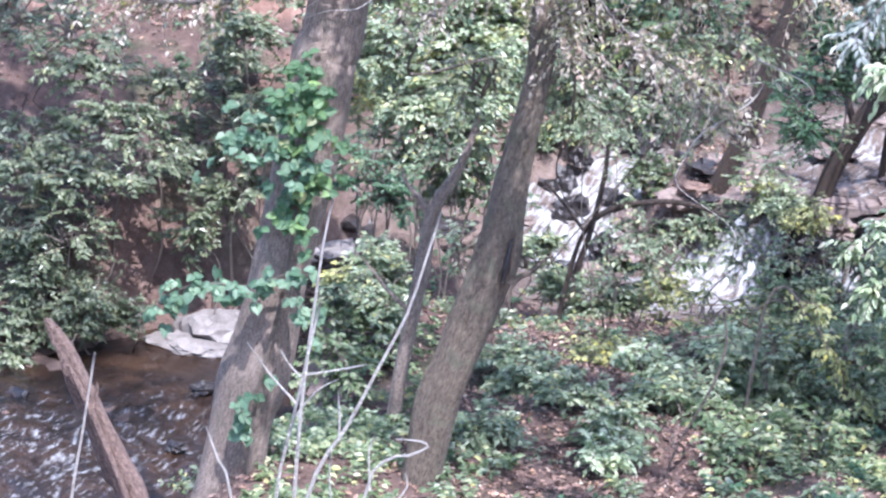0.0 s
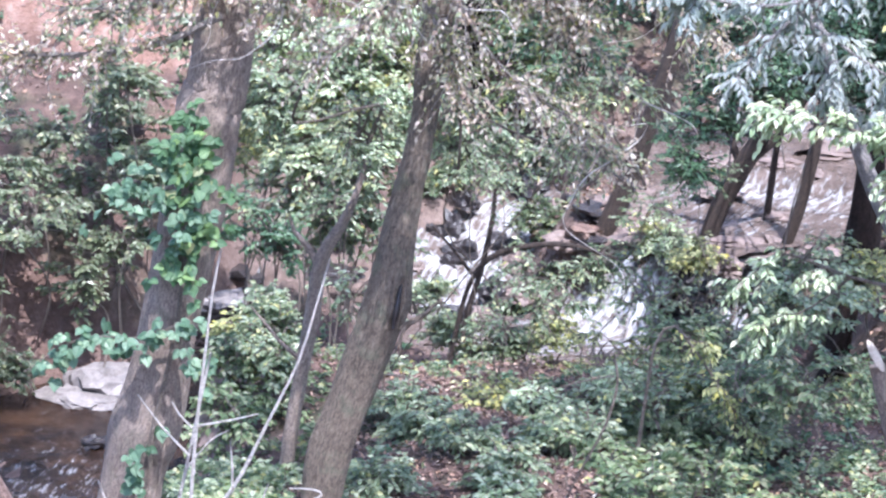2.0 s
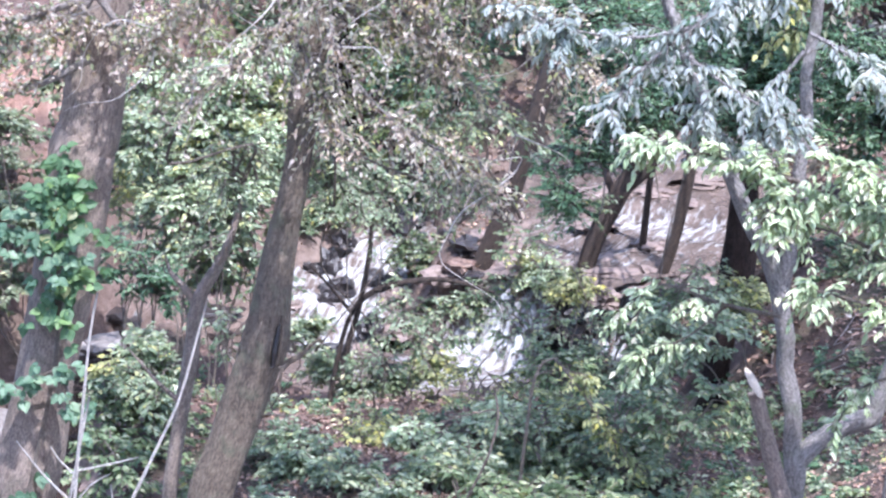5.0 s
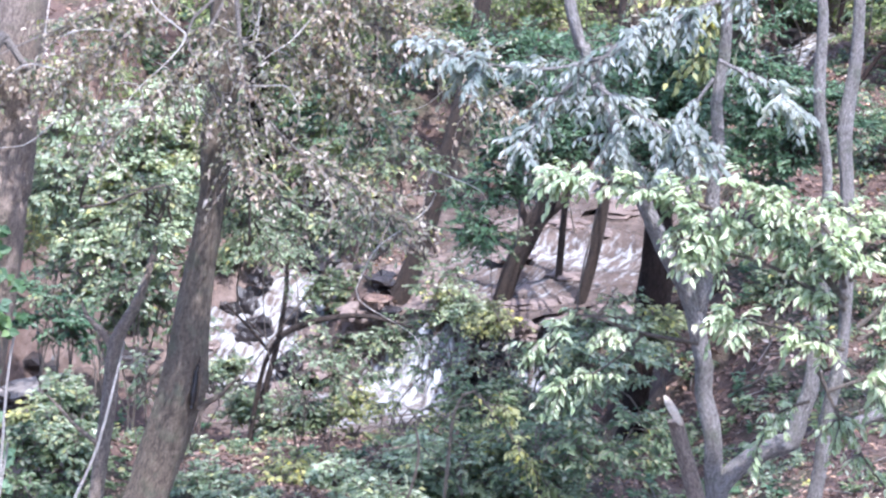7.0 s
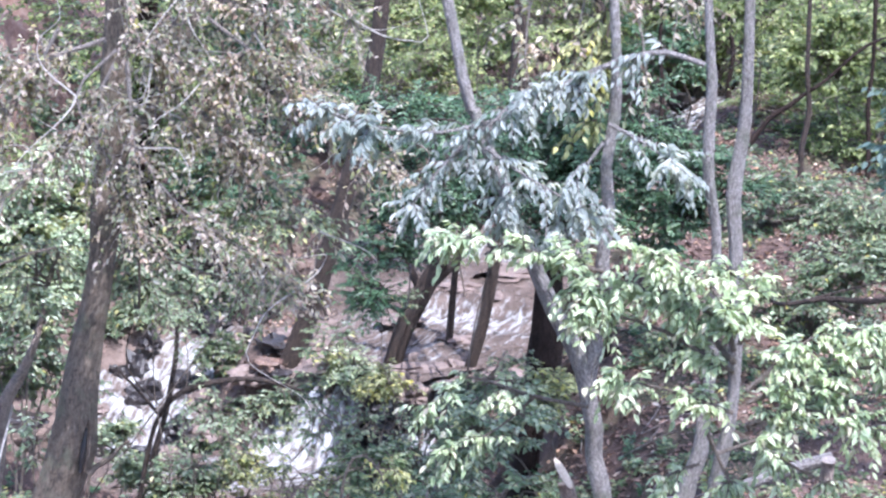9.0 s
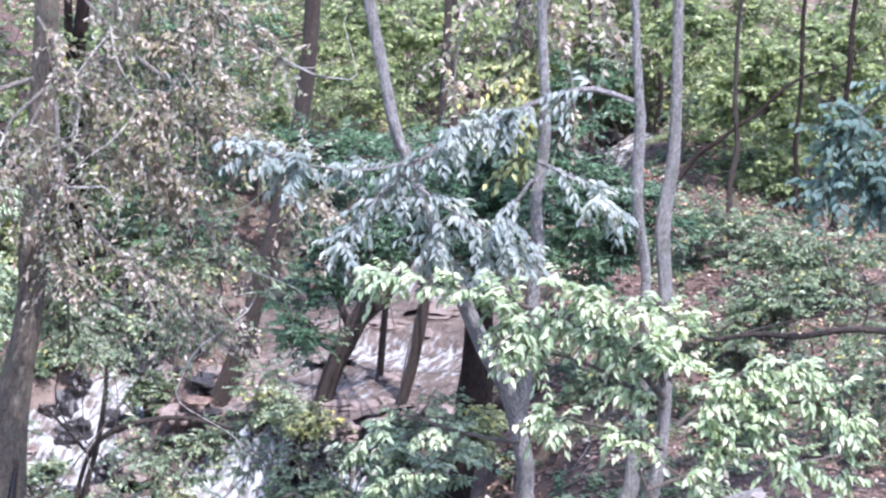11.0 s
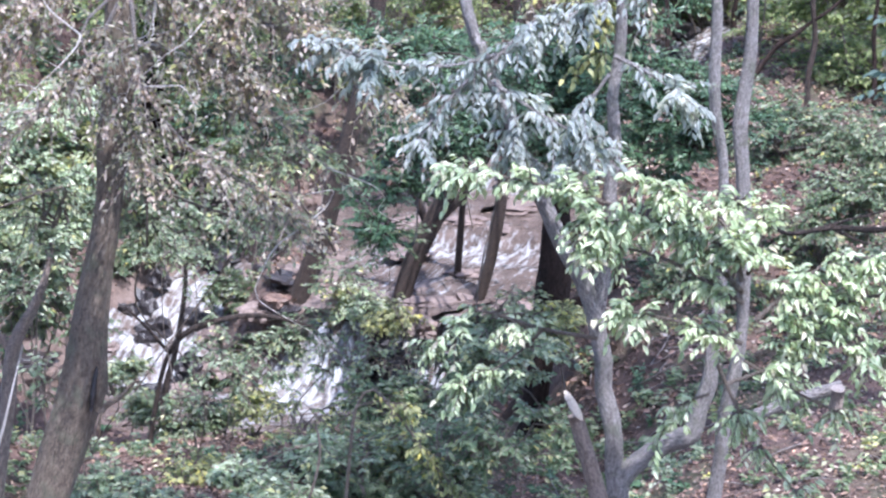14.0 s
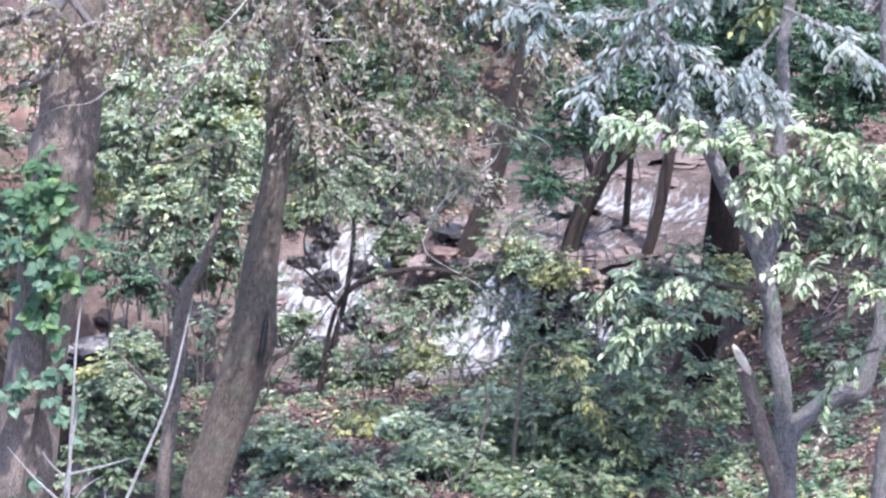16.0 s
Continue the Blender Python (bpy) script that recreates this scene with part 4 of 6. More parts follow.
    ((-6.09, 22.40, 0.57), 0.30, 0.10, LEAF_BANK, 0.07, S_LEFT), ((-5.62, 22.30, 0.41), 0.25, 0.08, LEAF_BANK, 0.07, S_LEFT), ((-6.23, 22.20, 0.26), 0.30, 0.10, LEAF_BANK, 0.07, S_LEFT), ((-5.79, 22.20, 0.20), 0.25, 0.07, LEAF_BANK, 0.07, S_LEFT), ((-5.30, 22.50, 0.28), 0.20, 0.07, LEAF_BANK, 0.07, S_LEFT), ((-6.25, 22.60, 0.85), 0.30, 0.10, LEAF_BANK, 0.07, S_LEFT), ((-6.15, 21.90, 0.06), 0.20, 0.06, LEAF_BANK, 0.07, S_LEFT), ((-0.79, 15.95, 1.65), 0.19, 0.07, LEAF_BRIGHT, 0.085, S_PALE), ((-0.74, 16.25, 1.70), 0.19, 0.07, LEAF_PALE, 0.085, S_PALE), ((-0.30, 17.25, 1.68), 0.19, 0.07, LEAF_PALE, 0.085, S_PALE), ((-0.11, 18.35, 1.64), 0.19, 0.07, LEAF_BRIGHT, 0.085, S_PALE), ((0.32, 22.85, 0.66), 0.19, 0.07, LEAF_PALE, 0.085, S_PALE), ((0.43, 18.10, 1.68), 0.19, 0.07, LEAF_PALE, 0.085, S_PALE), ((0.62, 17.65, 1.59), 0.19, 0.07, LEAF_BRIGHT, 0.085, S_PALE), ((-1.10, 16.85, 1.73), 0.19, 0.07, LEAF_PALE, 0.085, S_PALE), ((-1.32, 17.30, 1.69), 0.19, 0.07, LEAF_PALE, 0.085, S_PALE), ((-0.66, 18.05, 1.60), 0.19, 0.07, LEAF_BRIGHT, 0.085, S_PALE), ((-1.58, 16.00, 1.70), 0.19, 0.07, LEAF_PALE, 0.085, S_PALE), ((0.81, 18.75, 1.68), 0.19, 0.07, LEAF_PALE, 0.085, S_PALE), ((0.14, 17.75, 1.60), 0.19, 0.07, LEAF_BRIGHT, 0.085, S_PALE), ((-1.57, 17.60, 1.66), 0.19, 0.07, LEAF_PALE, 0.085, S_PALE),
    ((-2.65, 18.60, 1.99), 0.16, 0.08, LEAF_PALE, 0.085, S_PALE), ((-2.54, 18.40, 1.89), 0.18, 0.09, LEAF_MID, 0.085, S_PALE), ((-2.67, 18.20, 1.80), 0.20, 0.10, LEAF_PALE, 0.085, S_PALE), ((-2.79, 18.00, 1.77), 0.16, 0.08, LEAF_MID, 0.085, S_PALE), ((-2.47, 18.00, 1.78), 0.20, 0.09, LEAF_PALE, 0.085, S_PALE), ((-2.77, 18.60, 1.86), 0.16, 0.08, LEAF_YELLOW, 0.085, S_YEL),
    ((2.65, 23.00, 2.89), 0.5, 0.25, LEAF_DARK, 0.10, S_FAR), ((4.06, 21.50, 2.75), 0.5, 0.2, LEAF_MID, 0.08, S_FAR),
]
for k, (c, rx, rz, leaf, size, label) in enumerate(SHRUBS):
    airy = {S_MID: 0.65, S_YEL: 0.5, S_PALE: 0.5, S_NEAR: 0.42, S_LEFT: 0.42}.get(label, 0.85)
    big = {S_NEAR: 0.75, S_LEFT: 0.8}.get(label, 0.66)
    if label == S_NEAR and leaf == LEAF_MID:
        leaf = LEAF_HERB
    elif label == S_LEFT:
        leaf = LEAF_BANK
    elif label == S_FAR and c[1] > 26 and leaf != LEAF_DARK:
        leaf = LEAF_WOOD
    shrub("shrub", label, c, rx * 0.9, rz, leaf, 100 + k, stems=9 + int(14 * rx), twigs=int(15 * airy), leaves=11, size=size * big, twig=0.10 + 0.2 * rx, group="bank shrubs")

# dark green layered boughs of the forked tree
foliage_on(fork_tree, 301, [(1.12, 25.30, 2.58), (0.63, 25.30, 2.42), (1.33, 25.30, 2.42), (1.22, 25.30, 3.16)],
    [((0.31, 20.03, 3.17), 0.22, 0.09), ((0.50, 20.84, 3.32), 0.30, 0.15), ((0.61, 20.19, 3.64), 0.45, 0.21), ((0.82, 20.43, 3.98), 0.60, 0.22), ((1.44, 20.43, 3.77), 0.45, 0.26), ((0.58, 20.92, 4.04), 0.45, 0.18), ((0.31, 19.87, 2.90), 0.17, 0.06), ((1.14, 20.19, 3.52), 0.45, 0.22), ((1.62, 19.87, 3.49), 0.45, 0.22), ((1.96, 20.19, 3.73), 0.38, 0.22), ((1.60, 20.64, 4.09), 0.34, 0.09), ((2.02, 20.64, 4.29), 0.34, 0.09), ((1.86, 20.64, 3.66), 0.30, 0.09), ((2.46, 20.64, 3.58), 0.38, 0.10), ((2.73, 20.64, 3.32), 0.30, 0.09), ((1.56, 20.64, 3.71), 0.30, 0.07), ((2.29, 20.64, 3.96), 0.38, 0.09), ((2.68, 20.64, 3.75), 0.34, 0.09), ((1.86, 20.64, 3.96), 0.38, 0.09), ((0.86, 20.64, 3.37), 0.26, 0.07), ((1.19, 20.64, 3.54), 0.22, 0.07), ((2.98, 20.64, 3.54), 0.26, 0.07)],
    LEAF_DARK, BARK_DARK, 0.050, 0.42, 0.15, 14, 12, 0.21)

# dried, hanging boughs of the leaning trees
DRY = [[(-1.04, 14.60, 5.41, 0.032), (-0.78, 14.60, 5.05, 0.021), (-0.49, 14.60, 4.78, 0.013), (-0.25, 14.60, 4.51, 0.009), (-0.07, 14.60, 4.33, 0.006)], [(-1.03, 14.40, 5.37, 0.029), (-0.65, 14.40, 5.20, 0.017), (-0.25, 14.40, 5.08, 0.013), (0.11, 14.40, 4.87, 0.009), (0.31, 14.40, 4.69, 0.006)], [(-1.13, 14.50, 5.24, 0.026), (-1.34, 14.50, 4.89, 0.015), (-1.58, 14.50, 4.65, 0.010), (-1.79, 14.50, 4.47, 0.006)],
       [(-1.05, 14.20, 5.28, 0.026), (-1.00, 14.20, 4.84, 0.016), (-0.77, 14.20, 4.52, 0.011), (-0.42, 14.20, 4.28, 0.009), (-0.19, 14.20, 4.10, 0.006)], [(-1.19, 14.60, 5.35, 0.029), (-1.73, 14.60, 5.17, 0.018), (-2.09, 14.60, 5.05, 0.012), (-2.36, 14.60, 4.93, 0.006)], [(-1.11, 14.30, 5.33, 0.020), (-1.32, 14.30, 5.09, 0.013), (-1.15, 14.30, 4.74, 0.010), (-0.98, 14.30, 4.35, 0.006)], [(-0.65, 14.30, 5.50, 0.023), (-0.30, 14.30, 5.24, 0.014), (-0.01, 14.30, 5.03, 0.010), (0.25, 14.30, 4.89, 0.006)],
       [(-1.42, 14.50, 5.42, 0.023), (-1.63, 14.50, 5.07, 0.013), (-1.96, 14.50, 4.86, 0.009), (-2.21, 14.50, 4.65, 0.006)]]
DRY += [[(-1.04, 14.40, 5.98, 0.023), (-0.78, 14.40, 5.64, 0.015), (-0.47, 14.40, 5.55, 0.010), (-0.24, 14.40, 5.38, 0.006)], [(-0.91, 14.30, 6.04, 0.020), (-0.49, 14.30, 5.85, 0.013), (-0.12, 14.30, 5.71, 0.010), (0.08, 14.30, 5.50, 0.006)], [(-1.15, 14.40, 5.69, 0.017), (-0.93, 14.40, 5.34, 0.012), (-0.67, 14.40, 5.14, 0.009), (-0.47, 14.40, 4.85, 0.004)], [(-0.78, 14.50, 6.03, 0.018), (-0.76, 14.50, 5.63, 0.012), (-0.88, 14.50, 5.27, 0.009), (-0.79, 14.50, 4.95, 0.004)], [(-0.35, 14.30, 6.05, 0.017), (-0.29, 14.30, 5.71, 0.012), (-0.41, 14.30, 5.42, 0.009), (-0.55, 14.30, 5.12, 0.004)]]
DRY = [[(x, y, z, r * 0.5) for x, y, z, r in path] for path in DRY]
spray(hole_tree, 310, DRY, LEAF_DRY, PALE_TWIG, 66, 0.26, 13, 0.037, 0.48, 0.5, "branch", 0.7)
spray(vine_tree, 311, [[(-2.31, 14.70, 5.04, 0.027), (-2.52, 14.70, 4.79, 0.016), (-2.83, 14.70, 4.69, 0.010), (-3.13, 14.70, 4.67, 0.006)], [(-2.31, 14.70, 5.01, 0.024), (-2.13, 14.70, 4.77, 0.013), (-1.89, 14.70, 4.66, 0.007)], [(-2.34, 14.70, 4.67, 0.024), (-2.70, 14.70, 4.49, 0.015), (-3.16, 14.70, 4.42, 0.010), (-3.66, 14.70, 4.40, 0.006)], [(-2.31, 14.70, 5.01, 0.024), (-2.71, 14.70, 4.87, 0.013), (-3.04, 14.70, 4.80, 0.007)]], LEAF_DRY, PALE_TWIG, 60, 0.25, 13, 0.040, 0.48, 0.4, "branch", 0.7)
foliage_on(hole_tree, 316, [(-0.20, 15.00, 3.94), (-1.03, 15.00, 4.22), (-1.86, 15.00, 4.38), (-0.07, 15.00, 4.26)],
    [((-1.00, 16.00, 3.74), 0.22, 0.1), ((-1.20, 16.00, 3.94), 0.25, 0.15), ((-0.49, 16.50, 3.64), 0.2, 0.1), ((-1.73, 16.00, 3.80), 0.3, 0.2), ((-0.28, 16.00, 4.07), 0.3, 0.15), ((-0.72, 15.60, 4.15), 0.25, 0.12)],
    LEAF_PALE, TWIG, 0.045, 0.42, 0.5, 9, 10, 0.2, 9)
# silvery drooping leaves and pale new leaves of the grey tree
spray(clump, 312, [[(1.82, 13.60, 5.35, 0.014), (1.63, 13.60, 5.41, 0.014), (1.48, 13.60, 5.39, 0.014), (1.30, 13.60, 5.33, 0.014), (1.13, 13.60, 5.25, 0.012), (0.94, 13.60, 5.20, 0.012), (0.77, 13.60, 5.05, 0.011), (0.62, 13.60, 4.93, 0.010), (0.50, 13.60, 4.80, 0.008), (0.39, 13.60, 4.66, 0.005)], [(0.83, 13.60, 5.08, 0.011), (0.50, 13.60, 5.01, 0.008), (0.16, 13.60, 5.05, 0.007), (-0.11, 13.60, 5.15, 0.004)], [(0.74, 13.50, 4.95, 0.011), (0.94, 13.50, 4.81, 0.008), (1.13, 13.50, 4.70, 0.007), (1.33, 13.50, 4.56, 0.004)], [(1.34, 13.50, 5.07, 0.011), (1.55, 13.50, 4.96, 0.008), (1.72, 13.50, 4.81, 0.005)], [(0.77, 13.60, 5.05, 0.011), (0.77, 13.60, 4.88, 0.008), (0.89, 13.60, 4.60, 0.004)], [(1.32, 13.50, 4.98, 0.010), (1.19, 13.50, 4.79, 0.007), (1.11, 13.50, 4.59, 0.004)]],
    LEAF_SILVER, BARK_GREY, 64, 0.17, 11, 0.056, 0.38, 0.6)
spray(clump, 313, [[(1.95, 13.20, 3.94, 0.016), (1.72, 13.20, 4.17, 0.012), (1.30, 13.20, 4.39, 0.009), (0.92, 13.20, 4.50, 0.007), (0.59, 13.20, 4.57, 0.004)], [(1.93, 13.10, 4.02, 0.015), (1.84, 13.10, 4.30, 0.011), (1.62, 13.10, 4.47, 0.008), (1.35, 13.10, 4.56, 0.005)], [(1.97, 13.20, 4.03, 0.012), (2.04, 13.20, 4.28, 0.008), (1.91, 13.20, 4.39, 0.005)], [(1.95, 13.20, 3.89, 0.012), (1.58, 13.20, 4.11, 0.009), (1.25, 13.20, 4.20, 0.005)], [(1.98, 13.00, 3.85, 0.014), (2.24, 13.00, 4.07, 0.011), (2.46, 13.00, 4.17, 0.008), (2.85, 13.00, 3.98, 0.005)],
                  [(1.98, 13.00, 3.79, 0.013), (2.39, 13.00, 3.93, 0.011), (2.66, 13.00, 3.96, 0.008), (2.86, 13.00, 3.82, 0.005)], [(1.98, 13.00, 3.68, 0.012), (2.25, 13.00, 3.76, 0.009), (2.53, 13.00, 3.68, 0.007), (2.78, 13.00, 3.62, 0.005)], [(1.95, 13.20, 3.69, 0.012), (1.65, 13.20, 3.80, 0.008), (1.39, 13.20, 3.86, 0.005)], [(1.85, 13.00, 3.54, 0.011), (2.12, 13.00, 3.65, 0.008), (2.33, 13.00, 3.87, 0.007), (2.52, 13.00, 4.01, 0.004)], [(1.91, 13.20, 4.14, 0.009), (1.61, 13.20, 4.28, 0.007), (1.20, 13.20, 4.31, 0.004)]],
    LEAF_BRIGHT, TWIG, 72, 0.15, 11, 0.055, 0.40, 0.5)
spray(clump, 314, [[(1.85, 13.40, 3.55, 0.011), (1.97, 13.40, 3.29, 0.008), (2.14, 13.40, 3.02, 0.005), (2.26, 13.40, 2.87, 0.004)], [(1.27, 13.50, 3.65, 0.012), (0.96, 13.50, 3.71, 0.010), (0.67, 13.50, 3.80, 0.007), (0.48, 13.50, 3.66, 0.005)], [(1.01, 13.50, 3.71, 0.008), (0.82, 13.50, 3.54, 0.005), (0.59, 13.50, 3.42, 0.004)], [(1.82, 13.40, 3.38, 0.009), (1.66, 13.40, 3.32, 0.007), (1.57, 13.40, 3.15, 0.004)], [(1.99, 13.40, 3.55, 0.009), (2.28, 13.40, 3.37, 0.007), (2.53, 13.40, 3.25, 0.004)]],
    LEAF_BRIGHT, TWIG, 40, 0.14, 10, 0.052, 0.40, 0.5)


# ---- the vine on the brown tree ----
def vine_leaf_mesh():
    """One pointed oval leaf, a metre long, folded along its rib."""
    out = [(0, 0.03, 0), (0.17, 0.02, 0.03), (0.36, 0.17, 0.06), (0.42, 0.38, 0.05), (0.32, 0.62, 0.01), (0.14, 0.84, -0.06), (0, 1.02, -0.12)]
    v = out + [(-x, y, z) for x, y, z in out[1:-1]] + [(0, 0.45, -0.03)]
    ring = list(range(7)) + list(range(11, 6, -1))
    s = Soup()
    s.put(v, [(12, ring[i], ring[(i + 1) % 12]) for i in range(12)])
    return s


def build_vine():
    rng = np.random.default_rng(77)
    ob = thing("climbing_vine", (-2.55, 14.78, 3.13), "bright green broad-leaved vine climbing the leaning trunk", "vine")
    meshes = []
    for mat in (LEAF_VINE, LEAF_YELLOW, LEAF_CREEPER):
        meshes.append(vine_leaf_mesh().mesh("leaf", mat, False))
    stems = [[(-2.77, 14.80, 1.72, 0.013), (-2.73, 14.80, 2.19, 0.013), (-2.60, 14.80, 2.80, 0.013), (-2.53, 14.80, 3.32, 0.013), (-2.47, 14.80, 3.74, 0.012), (-2.52, 14.80, 4.15, 0.007)], [(-2.53, 14.72, 3.47, 0.009), (-2.68, 14.72, 3.68, 0.009), (-2.87, 14.72, 3.74, 0.007), (-3.02, 14.72, 3.65, 0.004)], [(-2.49, 14.72, 3.72, 0.009), (-2.59, 14.72, 3.94, 0.007), (-2.72, 14.72, 3.83, 0.004)], [(-2.53, 14.72, 2.95, 0.009), (-2.78, 14.72, 2.85, 0.007), (-3.10, 14.72, 2.83, 0.006), (-3.42, 14.72, 2.62, 0.004)], [(-2.53, 14.72, 2.89, 0.009), (-2.46, 14.72, 2.75, 0.007), (-2.36, 14.72, 2.64, 0.004)], [(-2.73, 14.72, 2.25, 0.009), (-2.79, 14.72, 2.08, 0.007), (-2.80, 14.72, 1.88, 0.004)]]
    lines, holds = [], []
    for p in stems:
        w = Soup()
        lines.append(tube(w, p, 5, 0.06, cap=False))
        holds.append(part("stem", w, TWIG, ob))
    # stem, stretch of it, leaves in threes, leaf length, spread, leaf kind
    plan = [(0, 0.60, 1.0, 84, 0.068, 0.08, 0), (1, 0.1, 1, 40, 0.066, 0.11, 2), (2, 0.1, 1, 26, 0.066, 0.08, 0), (3, 0, 1, 44, 0.066, 0.05, 2), (4, 0, 1, 12, 0.058, 0.06, 2), (5, 0, 1, 8, 0.075, 0.05, 2), (0, 0.1, 0.25, 4, 0.07, 0.05, 2)]
    base = Vector(ob.location)
    for k, a, b, count, size, loose, kind in plan:
        c = lines[k]
        for _ in range(count):
            q = c[int((len(c) - 1) * rng.uniform(a, b))][:3] + rng.normal(0, 1, 3) * (loose, 0.03, loose * 0.8) + (0, -0.05, 0)
            face = Vector((rng.normal(0, 0.5), -0.8, rng.uniform(0.3, 1.5))).normalized()
            down = Vector((rng.normal(0, 0.8), rng.normal(-0.3, 0.3), -0.8))
            down = (down - face * down.dot(face)).normalized()
            side = down.cross(face)
            m = Matrix((side, down, face)).transposed().to_4x4()
            for turn in (-66, 0, 66):
                shape = Matrix.Rotation(radians(turn + rng.normal(0, 9)), 4, "Z") @ Matrix.Rotation(radians(rng.normal(-12, 14)), 4, "X")
                leaf = new("leaf", meshes[1 if kind == 0 and rng.uniform() < 0.05 else kind])
                leaf.parent = holds[k]
                leaf.matrix_basis = Matrix.Translation(Vector(q) - base) @ m @ shape @ Matrix.Scale(size * rng.uniform(0.7, 1.2), 4)


build_vine()


# ---- dead stalks, snag, logs ----
def stalk(name, label, category, paths, material, seed, step=0.08, sides=7, lump=0.08):
    """A dry plant: the first path runs into the soil, the others branch off."""
    rng = np.random.default_rng(seed)
    if material == DEAD_STALK:
        paths = [[(x, y, z, r * 0.66) for x, y, z, r in p] for p in paths]
    first = stem_to_ground(paths[0])
    ob = thing(name, (first[0][0], first[0][1], ground_at(*first[0][:2])), label, category)
    for k, p in enumerate([first] + list(paths[1:])):
        s = Soup()
        tube(s, p, sides, step, lump, rng)
        part("stem" if k == 0 else "twig", s, material, ob)
    return ob


stalk("dead_stalk", "pale dry branching weed stalk", "dead plant", [[(-1.69, 10.00, 3.33, 0.012), (-1.67, 10.00, 3.77, 0.011), (-1.64, 10.00, 4.08, 0.009), (-1.61, 10.00, 4.37, 0.007), (-1.58, 10.00, 4.54, 0.006)], [(-1.66, 10.00, 3.85, 0.007), (-1.53, 10.00, 3.88, 0.006), (-1.43, 10.00, 3.91, 0.004)], [(-1.69, 10.00, 3.73, 0.008), (-1.79, 10.00, 3.83, 0.006), (-1.89, 10.00, 3.96, 0.004)], [(-1.68, 10.00, 3.84, 0.006), (-1.73, 10.00, 3.89, 0.005), (-1.76, 10.00, 3.94, 0.004)]], DEAD_STALK, 1)
stalk("dead_stalk", "pale dry upright weed stalk", "dead plant", [[(-1.78, 10.10, 3.29, 0.011), (-1.73, 10.10, 3.59, 0.010), (-1.68, 10.10, 3.85, 0.009), (-1.63, 10.10, 4.11, 0.007)], [(-1.72, 10.10, 3.64, 0.006), (-1.63, 10.10, 3.76, 0.005), (-1.55, 10.10, 3.81, 0.003)]], DEAD_STALK, 2)
stalk("dead_stalk", "long leaning pale dry weed stalk", "dead plant", [[(-1.63, 9.90, 3.37, 0.013), (-1.47, 9.90, 3.71, 0.011), (-1.37, 9.90, 3.93, 0.009), (-1.27, 9.90, 4.15, 0.008), (-1.21, 9.90, 4.36, 0.007), (-1.16, 9.90, 4.55, 0.005)], [(-1.51, 9.90, 3.63, 0.007), (-1.51, 9.90, 3.72, 0.006), (-1.52, 9.90, 3.83, 0.004)], [(-1.54, 9.90, 3.59, 0.006), (-1.54, 9.90, 3.47, 0.006), (-1.53, 9.90, 3.39, 0.004)]], DEAD_STALK, 3)
stalk("dead_stalk", "short pale dry weed stalk", "dead plant", [[(-1.93, 10.00, 3.31, 0.009), (-1.99, 10.00, 3.48, 0.007), (-2.04, 10.00, 3.61, 0.005)]], DEAD_STALK, 4)
stalk("curled_twig", "pale curled dry twig", "dead plant", [[(-1.40, 9.80, 3.41, 0.009), (-1.32, 9.80, 3.60, 0.008), (-1.23, 9.80, 3.63, 0.008), (-1.16, 9.80, 3.67, 0.007), (-1.19, 9.80, 3.69, 0.006), (-1.28, 9.80, 3.69, 0.004)], [(-1.37, 9.80, 3.48, 0.006), (-1.38, 9.80, 3.63, 0.006), (-1.36, 9.80, 3.70, 0.004)], [(-1.27, 9.80, 3.44, 0.007), (-1.23, 9.80, 3.51, 0.006), (-1.24, 9.80, 3.56, 0.004)]], DEAD_STALK, 5)
stalk("dead_cane", "thin straight pale dry cane", "dead plant", [[(-2.95, 11.50, 2.69, 0.010), (-2.90, 11.50, 3.04, 0.009), (-2.85, 11.50, 3.40, 0.008)]], DEAD_STALK, 6)
snag = stalk("broken_snag", "weathered reddish broken dead trunk", "dead tree", [[(-2.78, 12.00, 2.52, 0.065), (-2.87, 12.00, 2.72, 0.061), (-2.96, 12.00, 2.92, 0.051), (-3.05, 12.00, 3.10, 0.046), (-3.11, 12.00, 3.24, 0.036), (-3.16, 12.00, 3.32, 0.029), (-3.19, 12.00, 3.37, 0.018), (-3.21, 12.00, 3.39, 0.006)], [(-2.84, 12.00, 2.61, 0.022), (-2.90, 12.00, 2.64, 0.016), (-2.94, 12.00, 2.67, 0.007)], [(-2.80, 11.93, 2.57, 0.024), (-2.91, 11.93, 2.83, 0.020), (-3.00, 11.93, 3.04, 0.016), (-3.08, 11.93, 3.19, 0.007)], [(-3.13, 12.00, 3.27, 0.017), (-3.14, 12.00, 3.32, 0.012), (-3.16, 12.00, 3.36, 0.005)], [(-2.97, 11.95, 3.00, 0.014), (-2.95, 11.95, 3.08, 0.010), (-2.95, 11.95, 3.12, 0.004)]], DEAD_WOOD, 7, 0.03, 14, 0.36)
